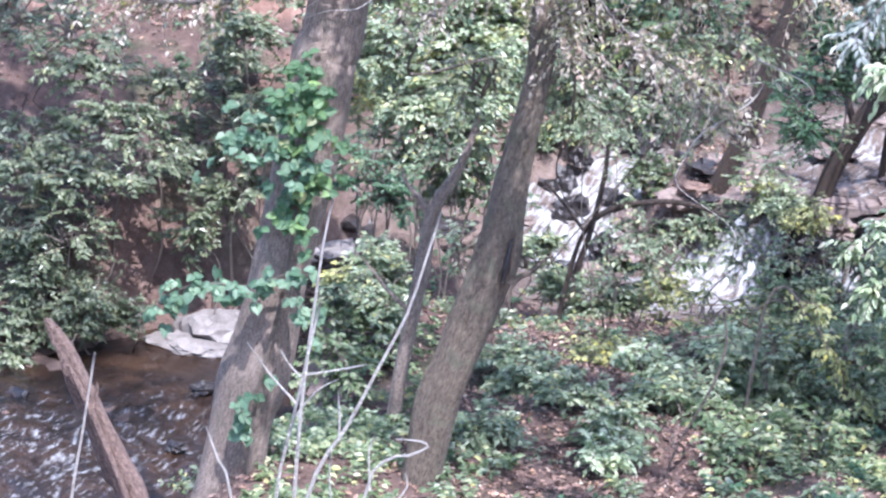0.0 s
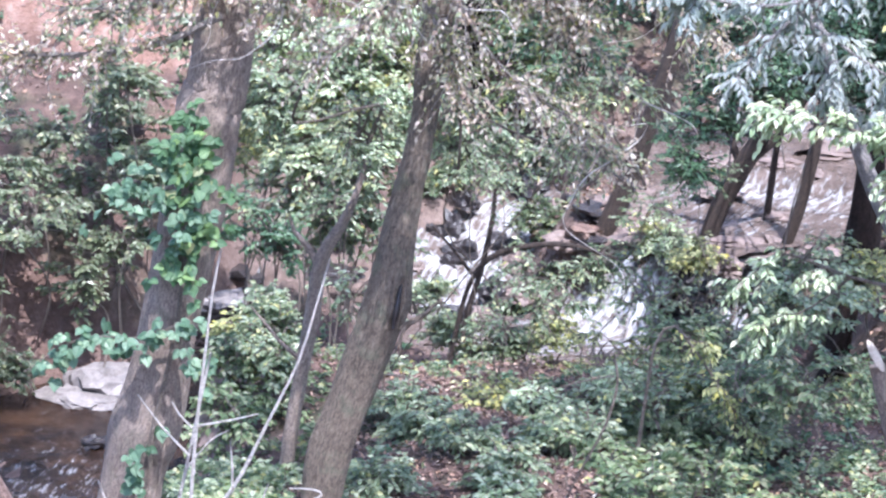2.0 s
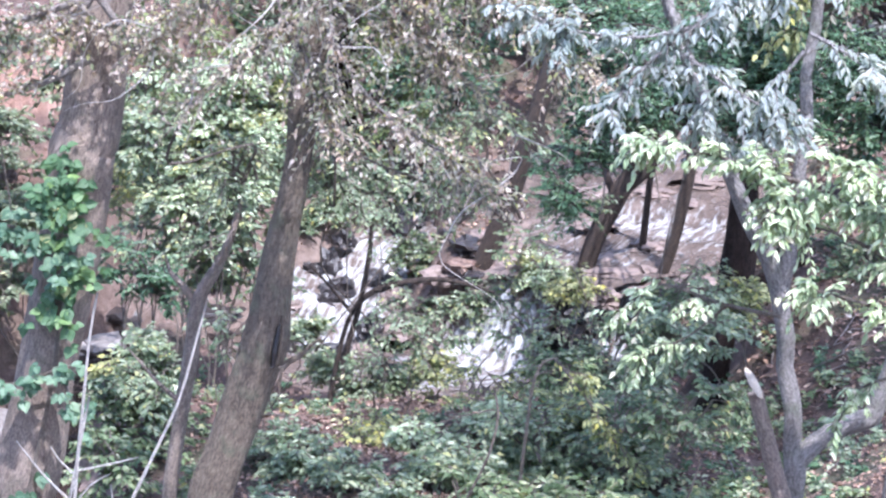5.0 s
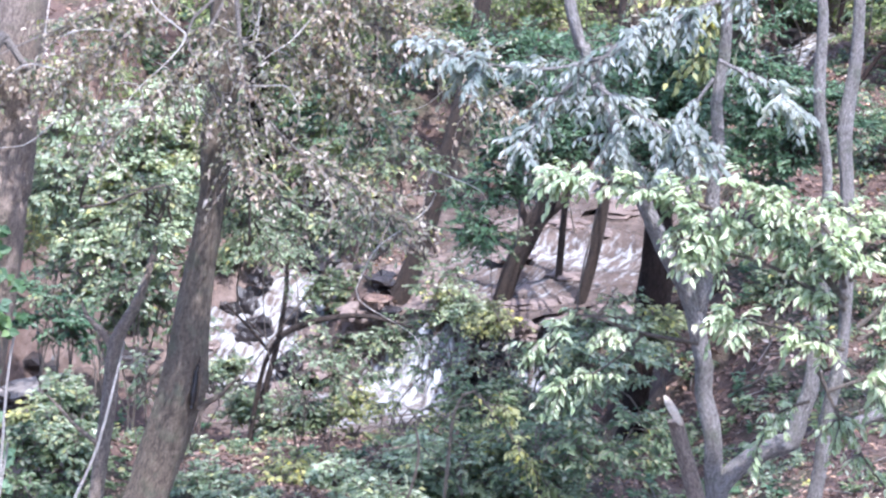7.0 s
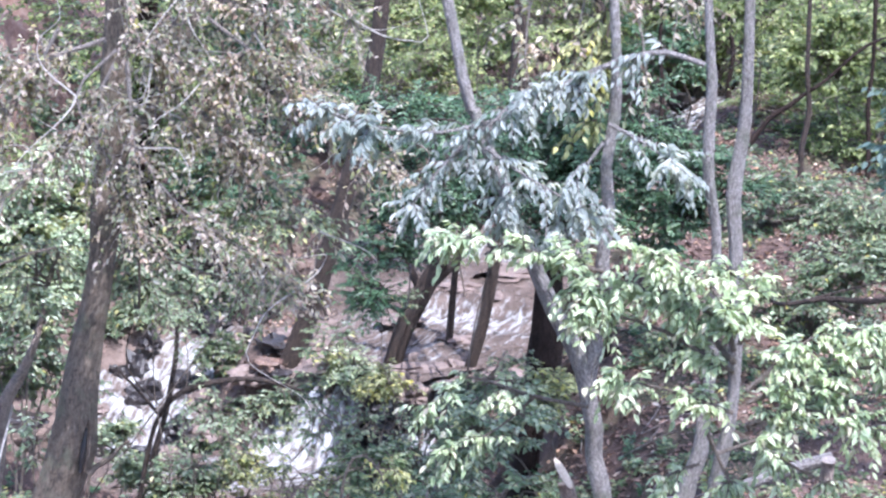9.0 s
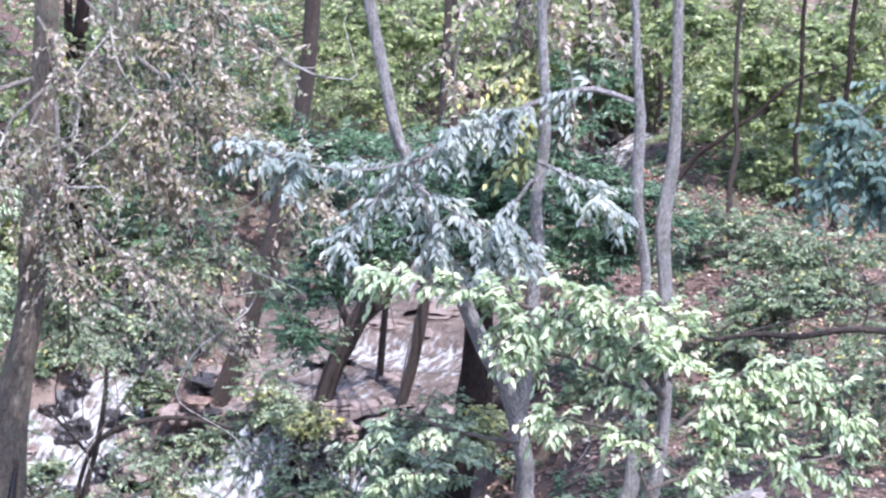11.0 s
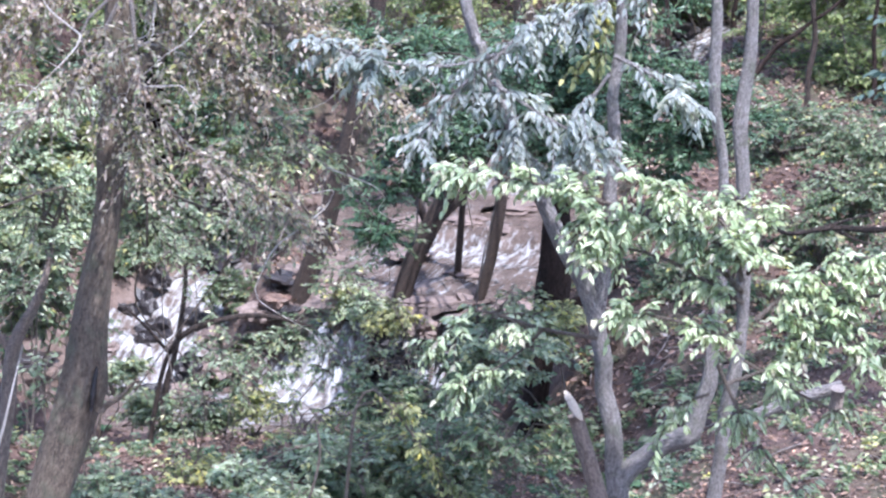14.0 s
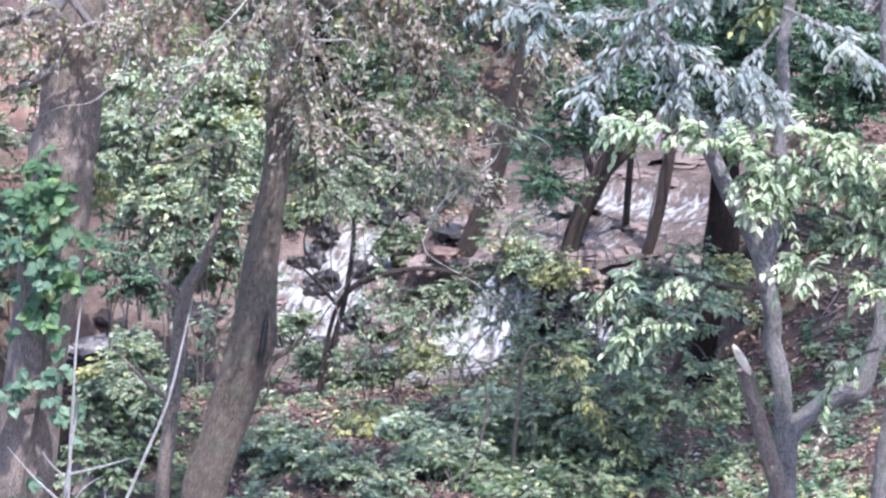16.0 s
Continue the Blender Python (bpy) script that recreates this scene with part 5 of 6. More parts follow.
stalk("fallen_branch", "dark fallen branch lying across the wooded slope", "branch", [[(3.02, 20.00, 2.88, 0.010), (3.28, 20.00, 2.81, 0.016), (3.61, 20.00, 2.85, 0.020), (3.95, 20.00, 2.83, 0.022), (4.33, 20.00, 2.88, 0.024), (4.84, 20.00, 2.85, 0.028)], [(3.61, 20.00, 2.84, 0.012), (3.82, 20.00, 2.74, 0.010), (4.08, 20.00, 2.66, 0.006)], [(3.44, 20.00, 2.83, 0.010), (3.78, 20.00, 2.92, 0.008), (4.15, 20.00, 3.00, 0.004)], [(4.41, 20.00, 2.87, 0.012), (4.45, 20.00, 3.05, 0.008), (4.38, 20.00, 3.22, 0.004)]], BARK_DARK, 8, 0.05, 7, 0.2)
stalk("fallen_branch", "thin bare arching twig by the creek", "branch", [[(-1.37, 21.00, 1.65, 0.019), (-1.22, 21.00, 1.87, 0.025), (-0.98, 21.00, 1.97, 0.023), (-0.63, 21.00, 2.01, 0.019), (-0.24, 21.00, 1.92, 0.011)], [(-1.41, 21.00, 1.19, 0.025), (-1.38, 21.00, 1.42, 0.025), (-1.29, 21.00, 1.74, 0.023), (-1.21, 21.00, 2.18, 0.019), (-1.19, 21.00, 2.50, 0.013)], [(-1.33, 21.00, 1.71, 0.017), (-1.50, 21.00, 1.92, 0.013), (-1.67, 21.00, 2.10, 0.008)]], BARK_DARK, 9)


def log(name, label, path, bark, seed):
    rng = np.random.default_rng(seed)
    ob = thing(name, path[0][:3], label, "log")
    s = Soup()
    c = tube(s, path, 18, 0.06, 0.05, rng, cap=False)
    trunk = part("trunk", s, bark, ob)
    for end, d in ((c[-1], c[-1] - c[-2]),):
        disc(end[:3], d[:3], end[3] * 0.97, end[3] * 0.97, "cut_face", OLD_CUT, trunk)
    return ob


def disc(centre, normal, ra, rb, name, material, parent, label="", turn=0.0):
    """A slightly domed oval face."""
    n = Vector(normal).normalized()
    u = n.cross(Vector((0, 0, 1))).normalized()
    w = n.cross(u)
    s = Soup()
    rings = [(1.0, 0.0), (0.66, 0.004), (0.33, 0.006)]
    v = []
    for k, (r, h) in enumerate(rings):
        for i in range(18):
            a = i / 18 * 6.2832
            q = Vector(centre) + Matrix.Rotation(turn, 3, n) @ (u * math.cos(a) * ra * r + w * math.sin(a) * rb * r) + n * h
            v.append(tuple(q))
    v.append(tuple(Vector(centre) + n * 0.006))
    f = [(k * 18 + i, k * 18 + (i + 1) % 18, (k + 1) * 18 + (i + 1) % 18, (k + 1) * 18 + i) for k in range(2) for i in range(18)] + [(36 + i, 36 + (i + 1) % 18, 54) for i in range(18)]
    s.v.append(np.array(v))
    s.g.append(np.array(v))
    s.f.append([list(q) for q in f])
    s.n = len(v)
    return part(name, s, material, parent, label)


fallen = log("cut_log", "grey sawn log resting on the bare ground", [(2.48, 16.20, 2.49, 0.034), (2.72, 16.20, 2.58, 0.038), (3.00, 16.20, 2.66, 0.040)], BARK_GREY, 3)
post = Soup()
tube(post, [(2.95, 16.10, 2.47, 0.044), (2.95, 16.10, 2.57, 0.042), (2.96, 16.10, 2.66, 0.041)], 12, 0.05, 0.06)
stump = part("stub", post, BARK_BROWN, fallen)
disc((2.95, 16.05, 2.69), (0.0, -0.35, 0.9), 0.042, 0.042, "cut_face", OLD_CUT, stump)

stub = Soup()
tube(stub, [(1.40, 13.85, 2.47, 0.056), (1.33, 13.85, 2.67, 0.050), (1.27, 13.85, 2.88, 0.045), (1.22, 13.85, 3.05, 0.042), (1.19, 13.85, 3.16, 0.042)], 14, 0.05, 0.06)
cut_stem = part("cut_stem", stub, BARK_BROWN, clump)
disc((1.17, 13.74, 3.24), (0.02, -0.80, 0.60), 0.023, 0.094, "cut_face", CUT_WOOD, cut_stem, "fresh pale sawn face", 0.45)

# knot hole on the leaning tree: a raised dark fill paints the shade inside
hollow = Soup()
tube(hollow, [(-1.385, 14.88, 2.94, 0.008), (-1.375, 14.878, 3.00, 0.015), (-1.365, 14.88, 3.07, 0.016), (-1.355, 14.885, 3.14, 0.012), (-1.345, 14.89, 3.19, 0.005)], 10, 0.02)
part("knot_hole", hollow, ROCK_WET, trunk_of(hole_tree), "dark raised fill for the shade in the split knot hole")
for side in (-1, 1):
    lip = Soup()
    tube(lip, [(x - 0.055 + side * 0.03, y - 0.015 + 0.012 * side, z, r * 0.8) for x, y, z, r in [(-1.34, 14.91, 2.93, 0.009), (-1.33, 14.91, 3.00, 0.021), (-1.31, 14.91, 3.08, 0.023), (-1.31, 14.91, 3.16, 0.018), (-1.31, 14.91, 3.23, 0.008)]], 8, 0.03)
    part("lip", lip, BARK_MOSSY, trunk_of(hole_tree))


# ---- distant trees ----
FAR_TRUNKS = [
    [(4.42, 26.10, 2.78, 0.053), (4.47, 26.10, 3.37, 0.048), (4.50, 26.10, 4.07, 0.042), (4.48, 26.10, 4.88, 0.040), (4.48, 26.10, 5.67, 0.034)],
    [(5.48, 26.10, 3.10, 0.053), (5.52, 26.10, 3.92, 0.048), (5.58, 26.10, 4.88, 0.042), (5.61, 26.10, 5.68, 0.037)],
    [(3.20, 27.00, 3.08, 0.038), (3.19, 27.00, 3.58, 0.035), (3.17, 27.00, 4.08, 0.032), (3.16, 27.00, 5.13, 0.027)],
    [(1.95, 29.00, 3.44, 0.047), (1.97, 29.00, 4.03, 0.047), (1.96, 29.00, 4.62, 0.041), (1.95, 29.00, 5.44, 0.035)],
    [(4.28, 29.70, 2.00, 0.042), (4.23, 29.70, 2.87, 0.039), (4.24, 29.70, 3.85, 0.036), (4.17, 29.70, 5.06, 0.030)],
    [(3.96, 26.10, 3.10, 0.042), (4.25, 26.10, 3.44, 0.045), (4.54, 26.10, 3.63, 0.034), (4.86, 26.10, 3.91, 0.032), (5.17, 26.10, 4.07, 0.021), (5.50, 26.10, 4.22, 0.016), (5.81, 26.10, 4.44, 0.011)],
    [(2.92, 31.00, 3.77, 0.094), (2.88, 31.00, 4.34, 0.106), (2.84, 31.00, 5.46, 0.100)],
    [(-1.84, 28.00, 3.27, 0.113), (-1.85, 28.00, 4.01, 0.107), (-1.77, 28.00, 4.68, 0.096), (-1.73, 28.00, 5.52, 0.085)],
    [(5.25, 27.00, 4.03, 0.038), (5.25, 27.00, 4.81, 0.035), (5.26, 27.00, 5.47, 0.032)],
    [(-0.96, 27.00, 2.17, 0.033), (-1.03, 27.00, 2.78, 0.027), (-1.07, 27.00, 3.44, 0.025)],
    [(-1.92, 28.00, 2.42, 0.074), (-1.97, 28.00, 2.94, 0.068), (-1.95, 28.00, 3.51, 0.062)],
    [(-0.67, 27.00, 2.12, 0.044), (-0.72, 27.00, 2.91, 0.038), (-0.66, 27.00, 3.68, 0.027)],
]
# two in three get the near-black bark that has woodland shade painted in
for k, p in enumerate(FAR_TRUNKS):
    tree("woodland_tree", "dark brown trunk in the woods beyond the creek", [p], BARK_SHADE if k % 3 else BARK_DARK, 400 + k, 0 if k == 5 else 3.5, (2.2, 2.6, LEAF_MID) if k in (7, 11) else None, 0.10, 12, "woodland trees", 0.75 if p[0][1] > 27.5 else 0.56, 0.02)

near_tree = tree("overhanging_tree", "young tree with blue-green leaves reaching into view", [[(2.61, 9.00, 4.56, 0.036), (2.51, 9.00, 5.33, 0.031), (2.41, 9.00, 5.90, 0.024), (2.33, 9.00, 6.46, 0.018)]], BARK_BROWN, 17, 0)
spray(near_tree, 315, [[(2.41, 9.00, 6.03, 0.011), (2.20, 9.00, 6.01, 0.008), (2.02, 9.00, 5.92, 0.005), (1.89, 9.00, 5.80, 0.004)], [(2.46, 9.00, 5.80, 0.011), (2.19, 9.00, 5.80, 0.007), (2.01, 9.00, 5.71, 0.005), (1.86, 9.00, 5.63, 0.003)], [(2.37, 9.00, 6.09, 0.009), (2.19, 9.00, 5.92, 0.007), (2.08, 9.00, 5.75, 0.005), (2.01, 9.00, 5.61, 0.003)], [(2.46, 9.00, 5.75, 0.009), (2.23, 9.00, 5.67, 0.006), (2.08, 9.00, 5.61, 0.004)]], LEAF_BLUE, TWIG, 150, 0.13, 11, 0.036, 0.5, 0.4)


# ---- rocks ----
def rock(centre, size, material, label, seed, sub=3, rough=0.36):
    bm = bmesh.new()
    bmesh.ops.create_icosphere(bm, subdivisions=sub, radius=1.0)
    off = Vector((seed * 3.7, seed * 1.9, seed * 7.1))
    for v in bm.verts:
        p = v.co.copy()
        k = 1 + rough * 1.6 * noise.noise(p * 0.9 + off) + rough * 1.1 * noise.noise(p * 2.3 + off) + rough * 0.6 * noise.noise(p * 5 + off) + rough * 0.25 * noise.noise(p * 11 + off)
        k = 1 + (k - 1) * (0.75 if material == ROCK_PALE else 1.0)
        q = p * k
        q -= 0.09 * Vector((round(q.x * 2) / 2 - q.x, round(q.y * 2) / 2 - q.y, round(q.z * 2) / 2 - q.z)) * -1
        q.z = max(q.z, -0.6)
        v.co = Vector((q.x * size[0], q.y * size[1], q.z * size[2]))
    me = bpy.data.meshes.new("rock")
    bm.to_mesh(me)
    bm.free()
    me.polygons.foreach_set("use_smooth", [False] * len(me.polygons))
    me.materials.append(material)
    ob = new("rock", me)
    ob.matrix_world = pose(*centre, 0, 0, (seed * 47) % 360)
    return tagged(ob, label, "rock", "creek rocks")


LEDGE = "red-brown rock ledge above the creek"
SLAB = "flat pinkish rock shelf in the shallow creek"
WET, PINK, PALE = "dark wet rock in the rapids", "pinkish creek rock beside the water", "pale flat rock at the water's edge"
ROCKS = [
    ((-3.72, 24.60, 0.44), (0.42, 0.35, 0.12), ROCK_PALE, PALE), ((-4.58, 23.10, 0.08), (0.40, 0.4, 0.18), ROCK_PALE, PALE), ((-4.74, 22.72, 0.02), (0.46, 0.28, 0.07), ROCK_PALE, PALE),
    ((-2.12, 26.60, 0.72), (0.12, 0.12, 0.10), ROCK_WET, WET), ((-1.91, 26.50, 0.78), (0.10, 0.10, 0.16), ROCK_WET, WET), ((-1.79, 26.20, 0.63), (0.16, 0.14, 0.16), ROCK_WET, WET), ((-1.91, 26.00, 0.54), (0.14, 0.14, 0.12), ROCK_WET, WET), ((-1.43, 25.20, 0.49), (0.12, 0.2, 0.14), ROCK_WET, WET), ((-1.73, 24.80, 0.41), (0.12, 0.12, 0.06), ROCK_WET, WET), ((-1.26, 25.90, 0.62), (0.16, 0.16, 0.12), ROCK_PINK, PINK), ((-1.18, 25.20, 0.52), (0.22, 0.2, 0.1), ROCK_PINK, PINK),
    ((0.08, 25.20, 1.14), (0.36, 0.26, 0.12), ROCK_PINK, "tan rock mound at the lip of the falls"), ((0.29, 24.90, 0.87), (0.16, 0.14, 0.14), ROCK_WET, WET), ((0.75, 24.70, 0.81), (0.14, 0.12, 0.12), ROCK_WET, WET), ((1.20, 27.00, 1.29), (0.17, 0.16, 0.11), ROCK_WET, WET), ((1.04, 27.20, 1.22), (0.12, 0.1, 0.07), ROCK_WET, WET), ((1.62, 26.00, 1.17), (0.16, 0.14, 0.09), ROCK_WET, WET), ((1.82, 26.20, 1.10), (0.1, 0.1, 0.07), ROCK_WET, WET),
    ((-2.95, 26.60, 0.59), (0.22, 0.2, 0.08), ROCK_WET, WET), ((-2.91, 25.70, 0.48), (0.26, 0.2, 0.06), ROCK_WET, WET), ((-3.98, 26.00, 0.37), (0.3, 0.3, 0.16), ROCK_WET, "dark rock overhanging the creek"), ((0.50, 28.85, 1.58), (0.26, 0.15, 0.12), ROCK_BROWN, LEDGE), ((0.12, 28.90, 1.53), (0.22, 0.15, 0.1), ROCK_BROWN, LEDGE), ((0.33, 28.60, 1.47), (0.34, 0.2, 0.07), ROCK_BROWN, LEDGE), ((-0.05, 28.45, 1.40), (0.2, 0.14, 0.07), ROCK_BROWN, LEDGE), ((0.75, 28.95, 1.62), (0.16, 0.14, 0.09), ROCK_WET, WET), ((0.30, 28.72, 1.60), (0.1, 0.08, 0.05), ROCK_WET, WET), ((-0.35, 28.60, 1.45), (0.16, 0.14, 0.09), ROCK_WET, WET), ((-0.62, 28.50, 1.48), (0.2, 0.15, 0.09), ROCK_BROWN, LEDGE), ((-0.13, 25.60, 1.13), (0.2, 0.2, 0.12), ROCK_PINK, PINK), ((-0.46, 26.50, 1.15), (0.2, 0.2, 0.07), ROCK_PINK, PINK), ((-0.24, 26.00, 1.15), (0.12, 0.1, 0.1), ROCK_WET, WET), ((-0.80, 26.80, 0.97), (0.16, 0.15, 0.08), ROCK_PINK, PINK),
    ((-5.82, 20.60, -0.05), (0.09, 0.08, 0.05), ROCK_BROWN, "small brown stone in the shallows"), ((-4.32, 20.00, 0.03), (0.08, 0.06, 0.04), ROCK_WET, WET), ((-4.42, 21.50, 0.03), (0.12, 0.1, 0.05), ROCK_WET, WET), ((-5.87, 21.10, -0.02), (0.1, 0.08, 0.04), ROCK_WET, WET), 
    ((-0.91, 26.80, 0.85), (0.1, 0.1, 0.1), ROCK_WET, WET), ((-1.15, 27.30, 1.03), (0.14, 0.12, 0.1), ROCK_WET, WET), ((0.54, 24.40, 0.78), (0.16, 0.14, 0.14), ROCK_WET, WET), ((-0.12, 24.90, 0.81), (0.08, 0.08, 0.10), ROCK_WET, WET), ((1.52, 26.60, 1.18), (0.3, 0.25, 0.05), ROCK_PINK, PINK), ((0.94, 25.70, 1.16), (0.25, 0.2, 0.05), ROCK_PINK, PINK), ((-1.58, 24.00, 0.42), (0.06, 0.06, 0.06), ROCK_WET, WET),
    ((-0.90, 26.44, 1.07), (0.11, 0.10, 0.08), ROCK_PINK, PINK), ((-0.95, 26.50, 1.09), (0.12, 0.10, 0.08), ROCK_WET, WET), ((-0.40, 25.38, 0.70), (0.15, 0.13, 0.10), ROCK_WET, WET), ((-0.89, 25.78, 0.84), (0.10, 0.08, 0.07), ROCK_PINK, PINK), ((-0.94, 26.44, 1.07), (0.10, 0.08, 0.06), ROCK_WET, WET), ((-0.39, 25.34, 0.69), (0.16, 0.13, 0.11), ROCK_WET, WET), ((-0.49, 26.31, 1.02), (0.11, 0.09, 0.07), ROCK_PINK, PINK), ((-0.60, 25.49, 0.74), (0.16, 0.14, 0.11), ROCK_WET, WET), ((-0.44, 26.47, 1.08), (0.14, 0.11, 0.09), ROCK_WET, WET), ((-0.57, 25.83, 0.86), (0.09, 0.08, 0.06), ROCK_PINK, PINK), ((-0.73, 26.46, 1.08), (0.17, 0.14, 0.12), ROCK_WET, WET), ((-0.44, 25.77, 0.83), (0.10, 0.09, 0.07), ROCK_WET, WET), ((-0.41, 25.73, 0.82), (0.17, 0.14, 0.11), ROCK_PINK, PINK), ((-0.45, 25.83, 0.85), (0.12, 0.10, 0.08), ROCK_WET, WET),
    ((-0.90, 26.80, 1.00), (0.16, 0.12, 0.07), ROCK_WET, WET), ((-0.61, 25.20, 1.13), (0.14, 0.11, 0.07), ROCK_BROWN, LEDGE), ((-0.44, 25.80, 1.28), (0.18, 0.14, 0.08), ROCK_PINK, PINK), ((-0.52, 25.10, 1.05), (0.15, 0.12, 0.07), ROCK_WET, WET), ((-0.27, 25.45, 1.13), (0.14, 0.11, 0.06), ROCK_PINK, PINK), ((-0.73, 27.50, 1.07), (0.18, 0.14, 0.08), ROCK_BROWN, LEDGE), ((-0.38, 25.55, 1.16), (0.25, 0.19, 0.12), ROCK_BROWN, LEDGE), ((-0.74, 25.35, 1.00), (0.23, 0.18, 0.11), ROCK_PINK, PINK), ((-0.51, 25.60, 1.23), (0.23, 0.18, 0.11), ROCK_WET, WET), ((-1.01, 26.20, 0.86), (0.16, 0.12, 0.07), ROCK_BROWN, LEDGE),
    ((0.76, 27.22, 1.45), (0.34, 0.27, 0.045), ROCK_PINK, SLAB), ((1.62, 27.07, 1.42), (0.30, 0.24, 0.045), ROCK_PINK, SLAB), ((1.80, 27.67, 1.53), (0.34, 0.27, 0.045), ROCK_PINK, SLAB), ((1.27, 27.30, 1.46), (0.26, 0.21, 0.045), ROCK_PINK, SLAB), ((0.81, 25.15, 1.13), (0.30, 0.24, 0.045), ROCK_PINK, SLAB), ((1.16, 24.71, 1.07), (0.26, 0.21, 0.045), ROCK_PINK, SLAB), ((1.54, 25.00, 1.11), (0.34, 0.27, 0.045), ROCK_PINK, SLAB), ((1.16, 25.89, 1.23), (0.20, 0.16, 0.045), ROCK_PINK, SLAB), ((0.66, 26.41, 1.31), (0.24, 0.19, 0.045), ROCK_PINK, SLAB),
]
rng = np.random.default_rng(12)
for line in FINE[1:]:
    for q in line[6::5]:
        side = rng.choice((-1.0, -0.55, -0.1, 0.45, 1.0))
        r = rng.uniform(0.05, 0.13)
        ROCKS.append(((q[0] + side * q[3] * 0.9, q[1] + rng.normal(0, 0.1), q[2] + r * 0.1), (r * 1.3, r * 1.1, r * rng.uniform(0.7, 1.3)), ROCK_WET if rng.uniform() < 0.7 else ROCK_PINK, WET))
for q in FINE[0][20:170:6]:
    r = rng.uniform(0.04, 0.12)
    ROCKS.append(((q[0] + rng.uniform(-1, 1) * q[3], q[1] + rng.normal(0, 0.2), q[2] - r * 0.2), (r * 1.6, r * 1.2, r * 0.8), ROCK_WET if rng.uniform() < 0.6 else ROCK_PINK, "stone standing in the shallow creek"))
for k, (c, size, mat, label) in enumerate(ROCKS):
    rock(c, size, mat, label, k + 1, 3, 0.5 if mat == ROCK_WET else 0.36)


# ---- driftwood, leaf litter, herbs ----
def driftwood():
    rng = np.random.default_rng(5)
    c = Vector((-3.55, 23.60, 0.53))
    ob = thing("driftwood_pile", c, "tangle of dark driftwood sticks caught below the pale rock", "driftwood")
    for k in range(26):
        a = c + Vector((rng.uniform(-0.42, 0.42), rng.uniform(-0.3, 0.3), rng.uniform(-0.16, 0.10)))
        d = Vector((rng.normal(0, 1), rng.normal(0, 0.6), rng.normal(-0.1, 0.35))).normalized() * rng.uniform(0.15, 0.45)
        s = Soup()
        r = rng.uniform(0.008, 0.03)
        tube(s, [(*(a - d), r), (*(a + Vector(rng.normal(0, 0.02, 3))), r), (*(a + d), r * 0.5)], 6, 0.1, 0.1, rng)
        part("stick", s, DEAD_WOOD if k % 3 == 0 else BARK_DARK, ob)


driftwood()


def scatter(rng, n, x0, x1, y0, y1, keep):
    x, y = rng.uniform(x0, x1, n), rng.uniform(y0, y1, n)
    z, bed = ground_height(x, y, True)
    m = keep(x, y, bed)
    return np.c_[x, y, z][m]


def litter():
    rng = np.random.default_rng(8)
    p = np.vstack([scatter(rng, 26000, -4, 6, 14.0, 21.5, lambda x, y, b: (b < 0.3) & ((x < 0.7) | (np.sin(x * 6) * np.sin(y * 7) > 0.1))), scatter(rng, 9000, -2.1, 0.1, 15.0, 19.8, lambda x, y, b: b < 0.3), scatter(rng, 16000, -8, 8, 21.5, 36, lambda x, y, b: b < 0.2), scatter(rng, 26000, 1.7, 7.5, 19.0, 30.0, lambda x, y, b: b < 0.2), scatter(rng, 11000, 0.9, 4.6, 14.0, 19.2, lambda x, y, b: b < 0.3), scatter(rng, 6000, -2.6, 0.8, 25.0, 29.5, lambda x, y, b: b < 0.85)])
    n = len(p)
    s = Soup()
    d = rng.normal(0, 1, (n, 3)) * (1, 1, 0.35)
    up = np.array([0, 0, 1.0]) + rng.normal(0, 0.5, (n, 3))
    put_leaves(s, p + (0, 0, 0.015), d, up, rng.uniform(0.03, 0.075, n) * np.where(p[:, 1] < 19, 0.7, 1.0), 0.55)
    tagged(part("leaf_litter", s, LEAF_LITTER, None, smooth=False), "fallen brown and tan leaves lying on the soil", "leaf litter", kind="stuff")


litter()


def fallen_twigs():
    rng = np.random.default_rng(21)
    s = Soup()
    for x, y in rng.uniform((1.0, 14.5), (5.0, 20.5), (150, 2)):
        a, size = rng.uniform(0, 6.28), rng.uniform(0.12, 0.5)
        row = []
        for u in (0.0, 0.35, 0.7, 1.0):
            px, py = x + math.cos(a) * size * u + rng.normal(0, 0.015), y + math.sin(a) * size * u + rng.normal(0, 0.015)
            row.append((px, py, ground_at(px, py) + 0.012 + (0.06 * u if size > 0.35 else 0.0), rng.uniform(0.004, 0.008) * (1.2 - u)))
        tube(s, row, 5, 0.08, cap=False)
    tagged(part("fallen_twigs", s, PALE_TWIG, None), "grey dry twigs strewn over the bare soil", "twigs", kind="stuff")


fallen_twigs()


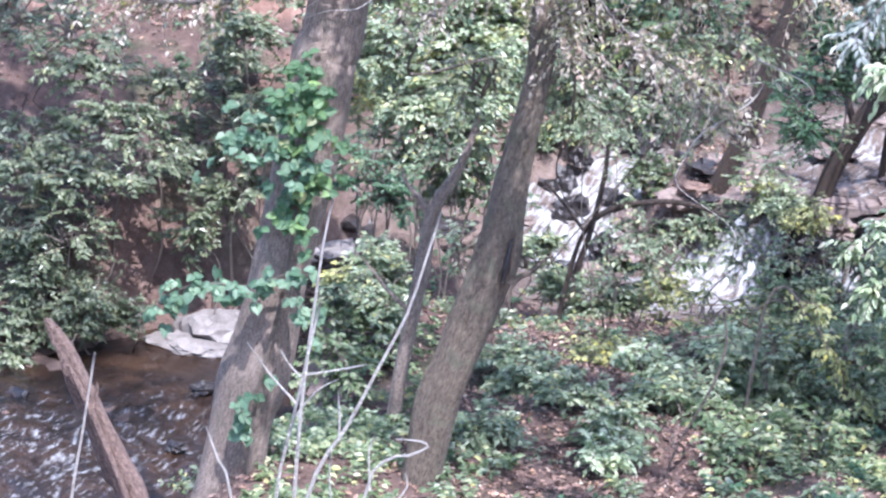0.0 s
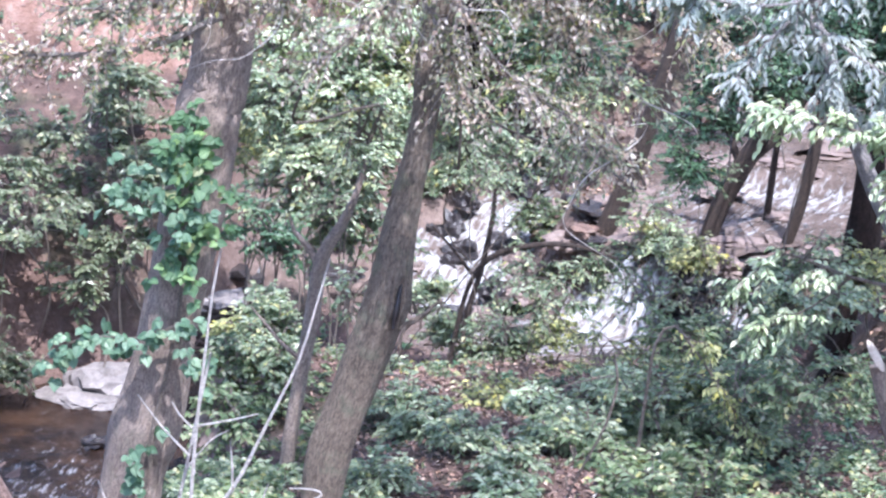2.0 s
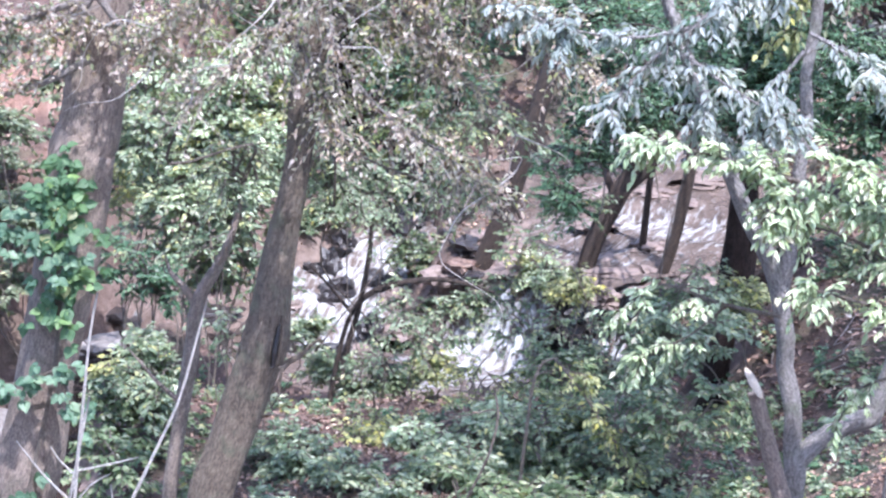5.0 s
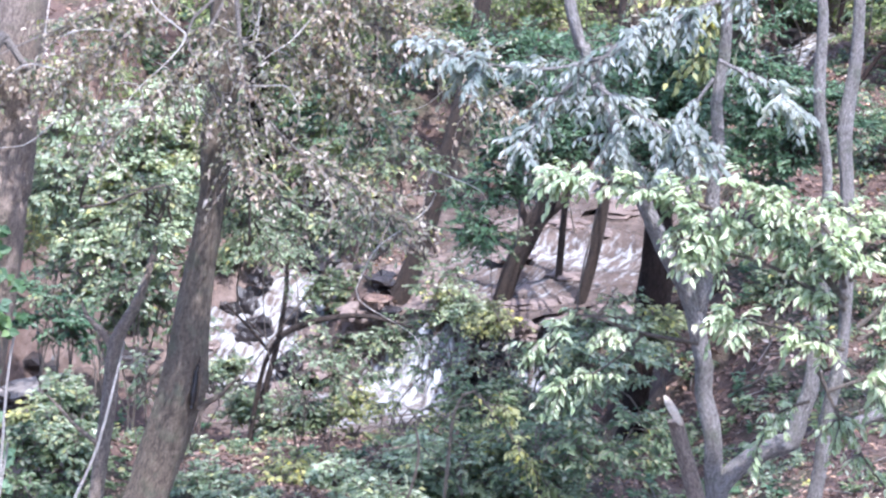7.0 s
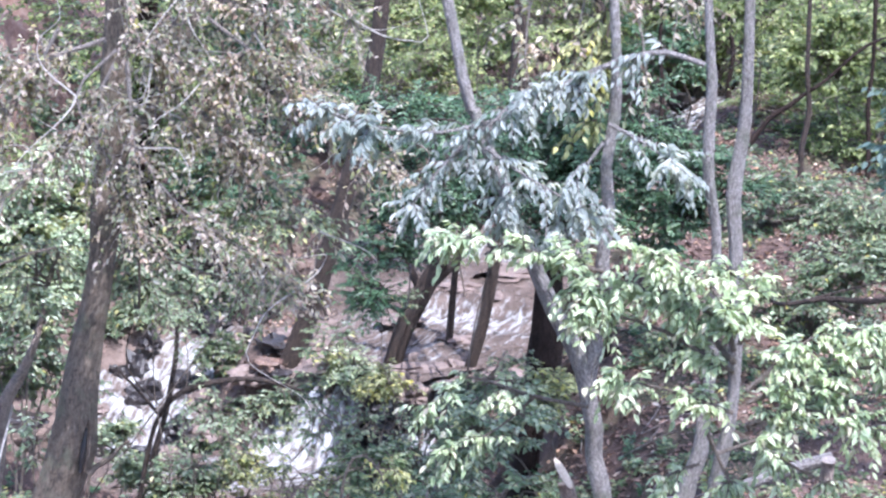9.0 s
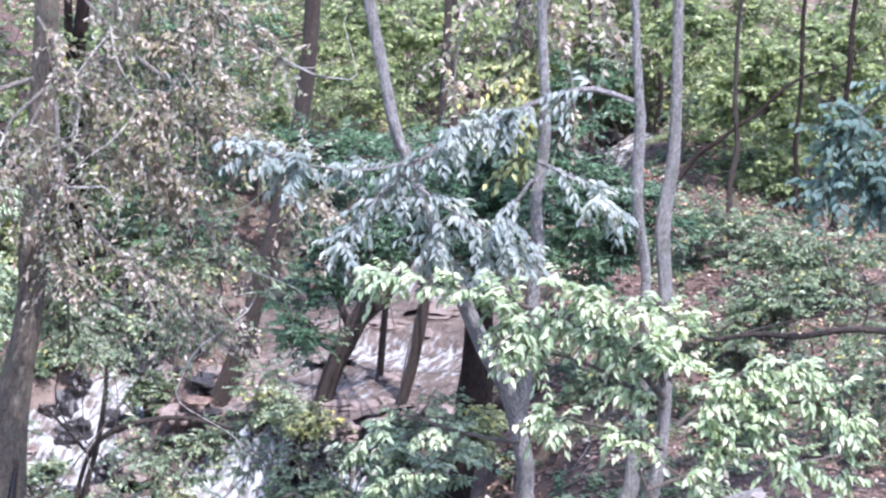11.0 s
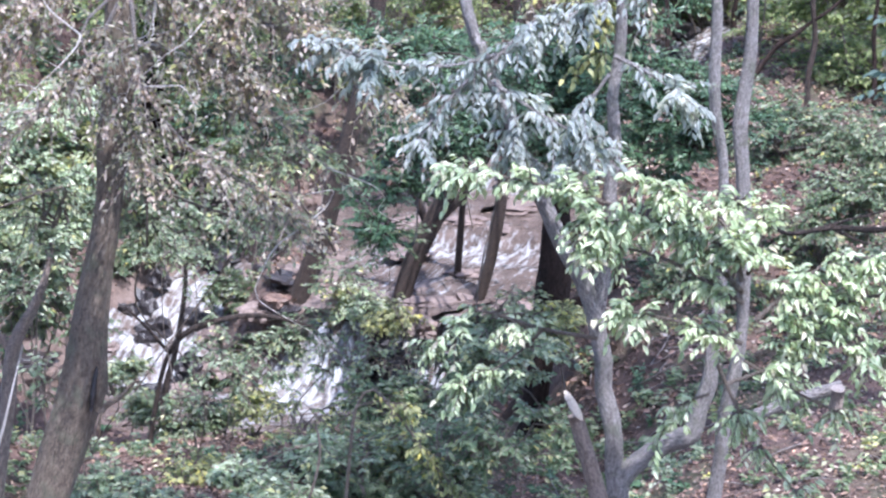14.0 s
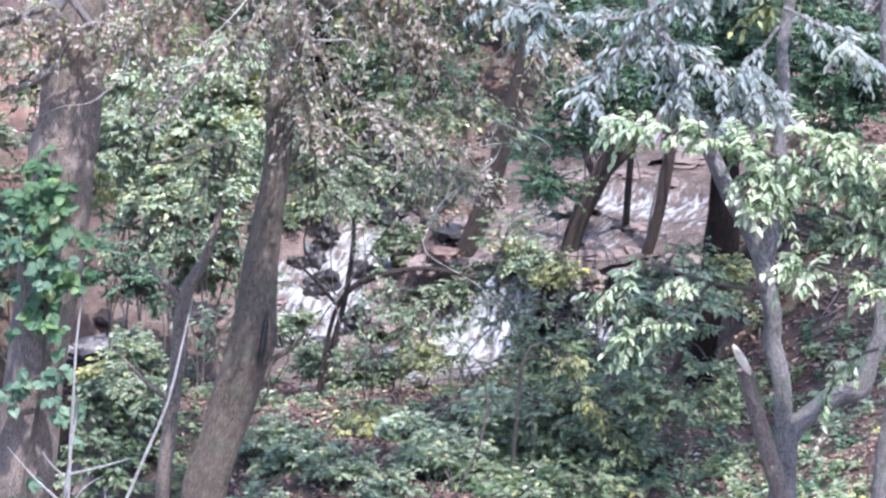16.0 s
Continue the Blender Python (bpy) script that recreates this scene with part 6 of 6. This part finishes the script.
def herbs():
    rng = np.random.default_rng(9)
    for leaf, count, seed, box in ((LEAF_HERB, 270, 1, (-3.5, 2.0, 14.5, 20.8)), (LEAF_DARK, 150, 2, (-2.0, 2.2, 14.5, 20.5)), (LEAF_PALE, 330, 9, (-3.2, 2.4, 14.8, 20.3)), (LEAF_MID, 420, 3, (1.8, 7.5, 18.5, 30.0)), (LEAF_DARK, 200, 8, (2.0, 7.5, 20.0, 30.0)), (LEAF_DARK, 500, 4, (-8.0, 1.0, 22.5, 32.0)), (LEAF_YELLOW, 160, 5, (-3.0, 7.0, 15.0, 31.0)), (LEAF_MID, 1300, 6, (-9.0, 12.0, 30.0, 41.0)), (LEAF_YELLOW, 800, 7, (0.0, 12.0, 30.0, 41.0)), (LEAF_HERB, 90, 11, (-2.7, -1.35, 13.2, 16.4)), (LEAF_PALE, 34, 12, (-2.6, -1.2, 13.4, 16.8)), (LEAF_HERB, 200, 13, (1.2, 4.2, 14.5, 19.5))):
        p = scatter(rng, count * 2, *box, lambda x, y, b: (b < 0.05) & ((x < -2.0) | (seed > 10) | (x > -0.2) | (y > 19.4) | (np.sin(x * 7) * np.sin(y * 5) > 0.6)) & (np.sin(x * 1.9 + seed) * np.sin(y * 1.5 + seed * 2) > -0.25))[:count]
        s = Soup()
        for q in p:
            tall = rng.uniform(0.05, 0.2) * (1.0 if q[1] < 30 else 4.0)
            for _ in range(3 if q[1] < 30 else 5):
                leafy_twig(rng, None, s, q, rng.normal(0, 0.5, 3) + (0, 0, 1.0), tall * rng.uniform(0.7, 1.3), 8, 0.05 if q[1] < 30 else 0.085, 0.4, 0.55)
        tagged(part("herbs", s, leaf, None, smooth=False), "low green herbs and seedlings covering the soil", "herbs", kind="stuff")


herbs()


# ---- small growth ----
weed = stalk("yellowing_sapling", "thin sapling with yellow autumn leaves", "sapling", [[(0.03, 17.00, 1.99, 0.012), (0.08, 17.00, 2.36, 0.010), (0.19, 17.00, 2.47, 0.009), (0.37, 17.00, 2.26, 0.007), (0.58, 17.00, 1.95, 0.005), (0.80, 17.00, 1.72, 0.003)]], TWIG, 31)
spray(weed, 320, [[(0.19, 16.90, 2.50, 0.009), (0.37, 16.90, 2.29, 0.007), (0.58, 16.90, 1.98, 0.005), (0.80, 16.90, 1.75, 0.003)], [(0.08, 16.90, 2.39, 0.007), (0.26, 16.90, 2.43, 0.005), (0.40, 16.90, 2.36, 0.003)]], LEAF_YELLOW, TWIG, 40, 0.12, 8, 0.05, 0.45, 0.5)
stalk("hanging_twig", "thin pale bare twig over the shrubs", "twig", [[(-0.37, 15.80, 1.80, 0.006), (-0.23, 15.80, 2.09, 0.008), (-0.17, 15.80, 2.26, 0.008), (-0.14, 15.80, 2.44, 0.008), (-0.17, 15.80, 2.61, 0.006)], [(-0.16, 15.80, 2.47, 0.006), (-0.34, 15.80, 2.43, 0.005), (-0.51, 15.80, 2.37, 0.003)]], TWIG, 32)

SPRIGS = [
    ((-0.02, 21.00, 1.60), LEAF_PALE), ((-0.62, 20.60, 1.66), LEAF_MID), ((-0.85, 21.00, 1.83), LEAF_PALE), ((0.32, 20.50, 1.73), LEAF_PALE), ((-0.29, 21.50, 1.75), LEAF_MID),
    ((-1.30, 20.60, 2.50), LEAF_PALE), ((-0.90, 20.20, 1.85), LEAF_PALE), 
    ((-0.99, 21.50, 2.53), LEAF_PALE), ((-1.88, 19.50, 2.36), LEAF_MID), ((-2.20, 19.50, 2.53), LEAF_MID), ((-1.98, 18.50, 2.20), LEAF_PALE), ((-0.02, 22.50, 1.94), LEAF_MID), ((0.43, 24.00, 1.95), LEAF_MID),
    ((1.23, 20.00, 2.24), LEAF_PALE), ((-1.07, 19.30, 1.71), LEAF_MID), ((-0.25, 19.00, 1.75), LEAF_YELLOW), ((-1.60, 19.00, 1.95), LEAF_PALE),
]
for k, (c, leaf) in enumerate(SPRIGS):
    rng = np.random.default_rng(700 + k)
    sprig = thing("seedling", (c[0] + 0.1, c[1], ground_at(c[0] + 0.1, c[1])), "slender seedling with a few sparse leaves", "sapling", "bank seedlings")
    wood, green = Soup(), Soup()
    root = (c[0] + rng.normal(0, 0.1), c[1], ground_at(c[0], c[1]) - 0.04)
    grow(rng, wood, green, [root], c, 0.26, 0.16, 7, 5, 7, 0.052, 0.16, 0.3, 0.5, 0.006)
    tagged(part("stem", wood, TWIG, sprig), kind="stuff")
    part("foliage", green, leaf, sprig, smooth=False)

spray(clump, 317, [[(1.37, 14.20, 6.01, 0.011), (1.32, 14.20, 5.78, 0.009), (1.26, 14.20, 5.52, 0.007), (1.24, 14.20, 5.29, 0.004)], [(1.37, 14.20, 6.01, 0.011), (1.46, 14.20, 5.72, 0.009), (1.56, 14.20, 5.49, 0.007), (1.61, 14.20, 5.17, 0.004)], [(1.32, 14.20, 6.01, 0.011), (1.09, 14.20, 5.78, 0.009), (1.00, 14.20, 5.58, 0.006), (0.98, 14.20, 5.37, 0.004)], [(1.66, 14.20, 6.01, 0.010), (1.75, 14.20, 5.73, 0.007), (1.85, 14.20, 5.41, 0.004)]], LEAF_DRY, PALE_TWIG, 34, 0.22, 11, 0.045, 0.48, 0.5, "branch", 0.6)
spray(clump, 318, [[(1.48, 14.10, 5.96, 0.010), (1.43, 14.10, 5.65, 0.007), (1.31, 14.10, 5.44, 0.006), (1.17, 14.10, 5.30, 0.004)], [(1.43, 14.10, 5.68, 0.007), (1.37, 14.10, 5.33, 0.006), (1.34, 14.10, 5.01, 0.003)]], LEAF_YELLOW, TWIG, 40, 0.2, 11, 0.05, 0.48, 0.5)

# bare curling twigs among the dried leaves
for k in range(34):
    rng = np.random.default_rng(800 + k)
    path = DRY[k % len(DRY)]
    a = np.array(path[int(rng.integers(1, len(path)))][:3])
    d = unit(rng.normal(0, 1, 3) * (1, 0.4, 0.7) + (0, 0, -0.2))
    side = unit(np.cross(d, rng.normal(0, 1, 3)))
    size = rng.uniform(0.35, 0.8)
    w = Soup()
    tube(w, [(*(a + d * size * u + side * size * 0.35 * math.sin(u * rng.uniform(2, 5)) + np.array([0, 0, -0.25 * size * u * u])), 0.0055 * (1.1 - u)) for u in (0.0, 0.2, 0.4, 0.6, 0.8, 1.0)], 5, 0.04, cap=False)
    part("twig", w, DEAD_STALK, hole_tree)
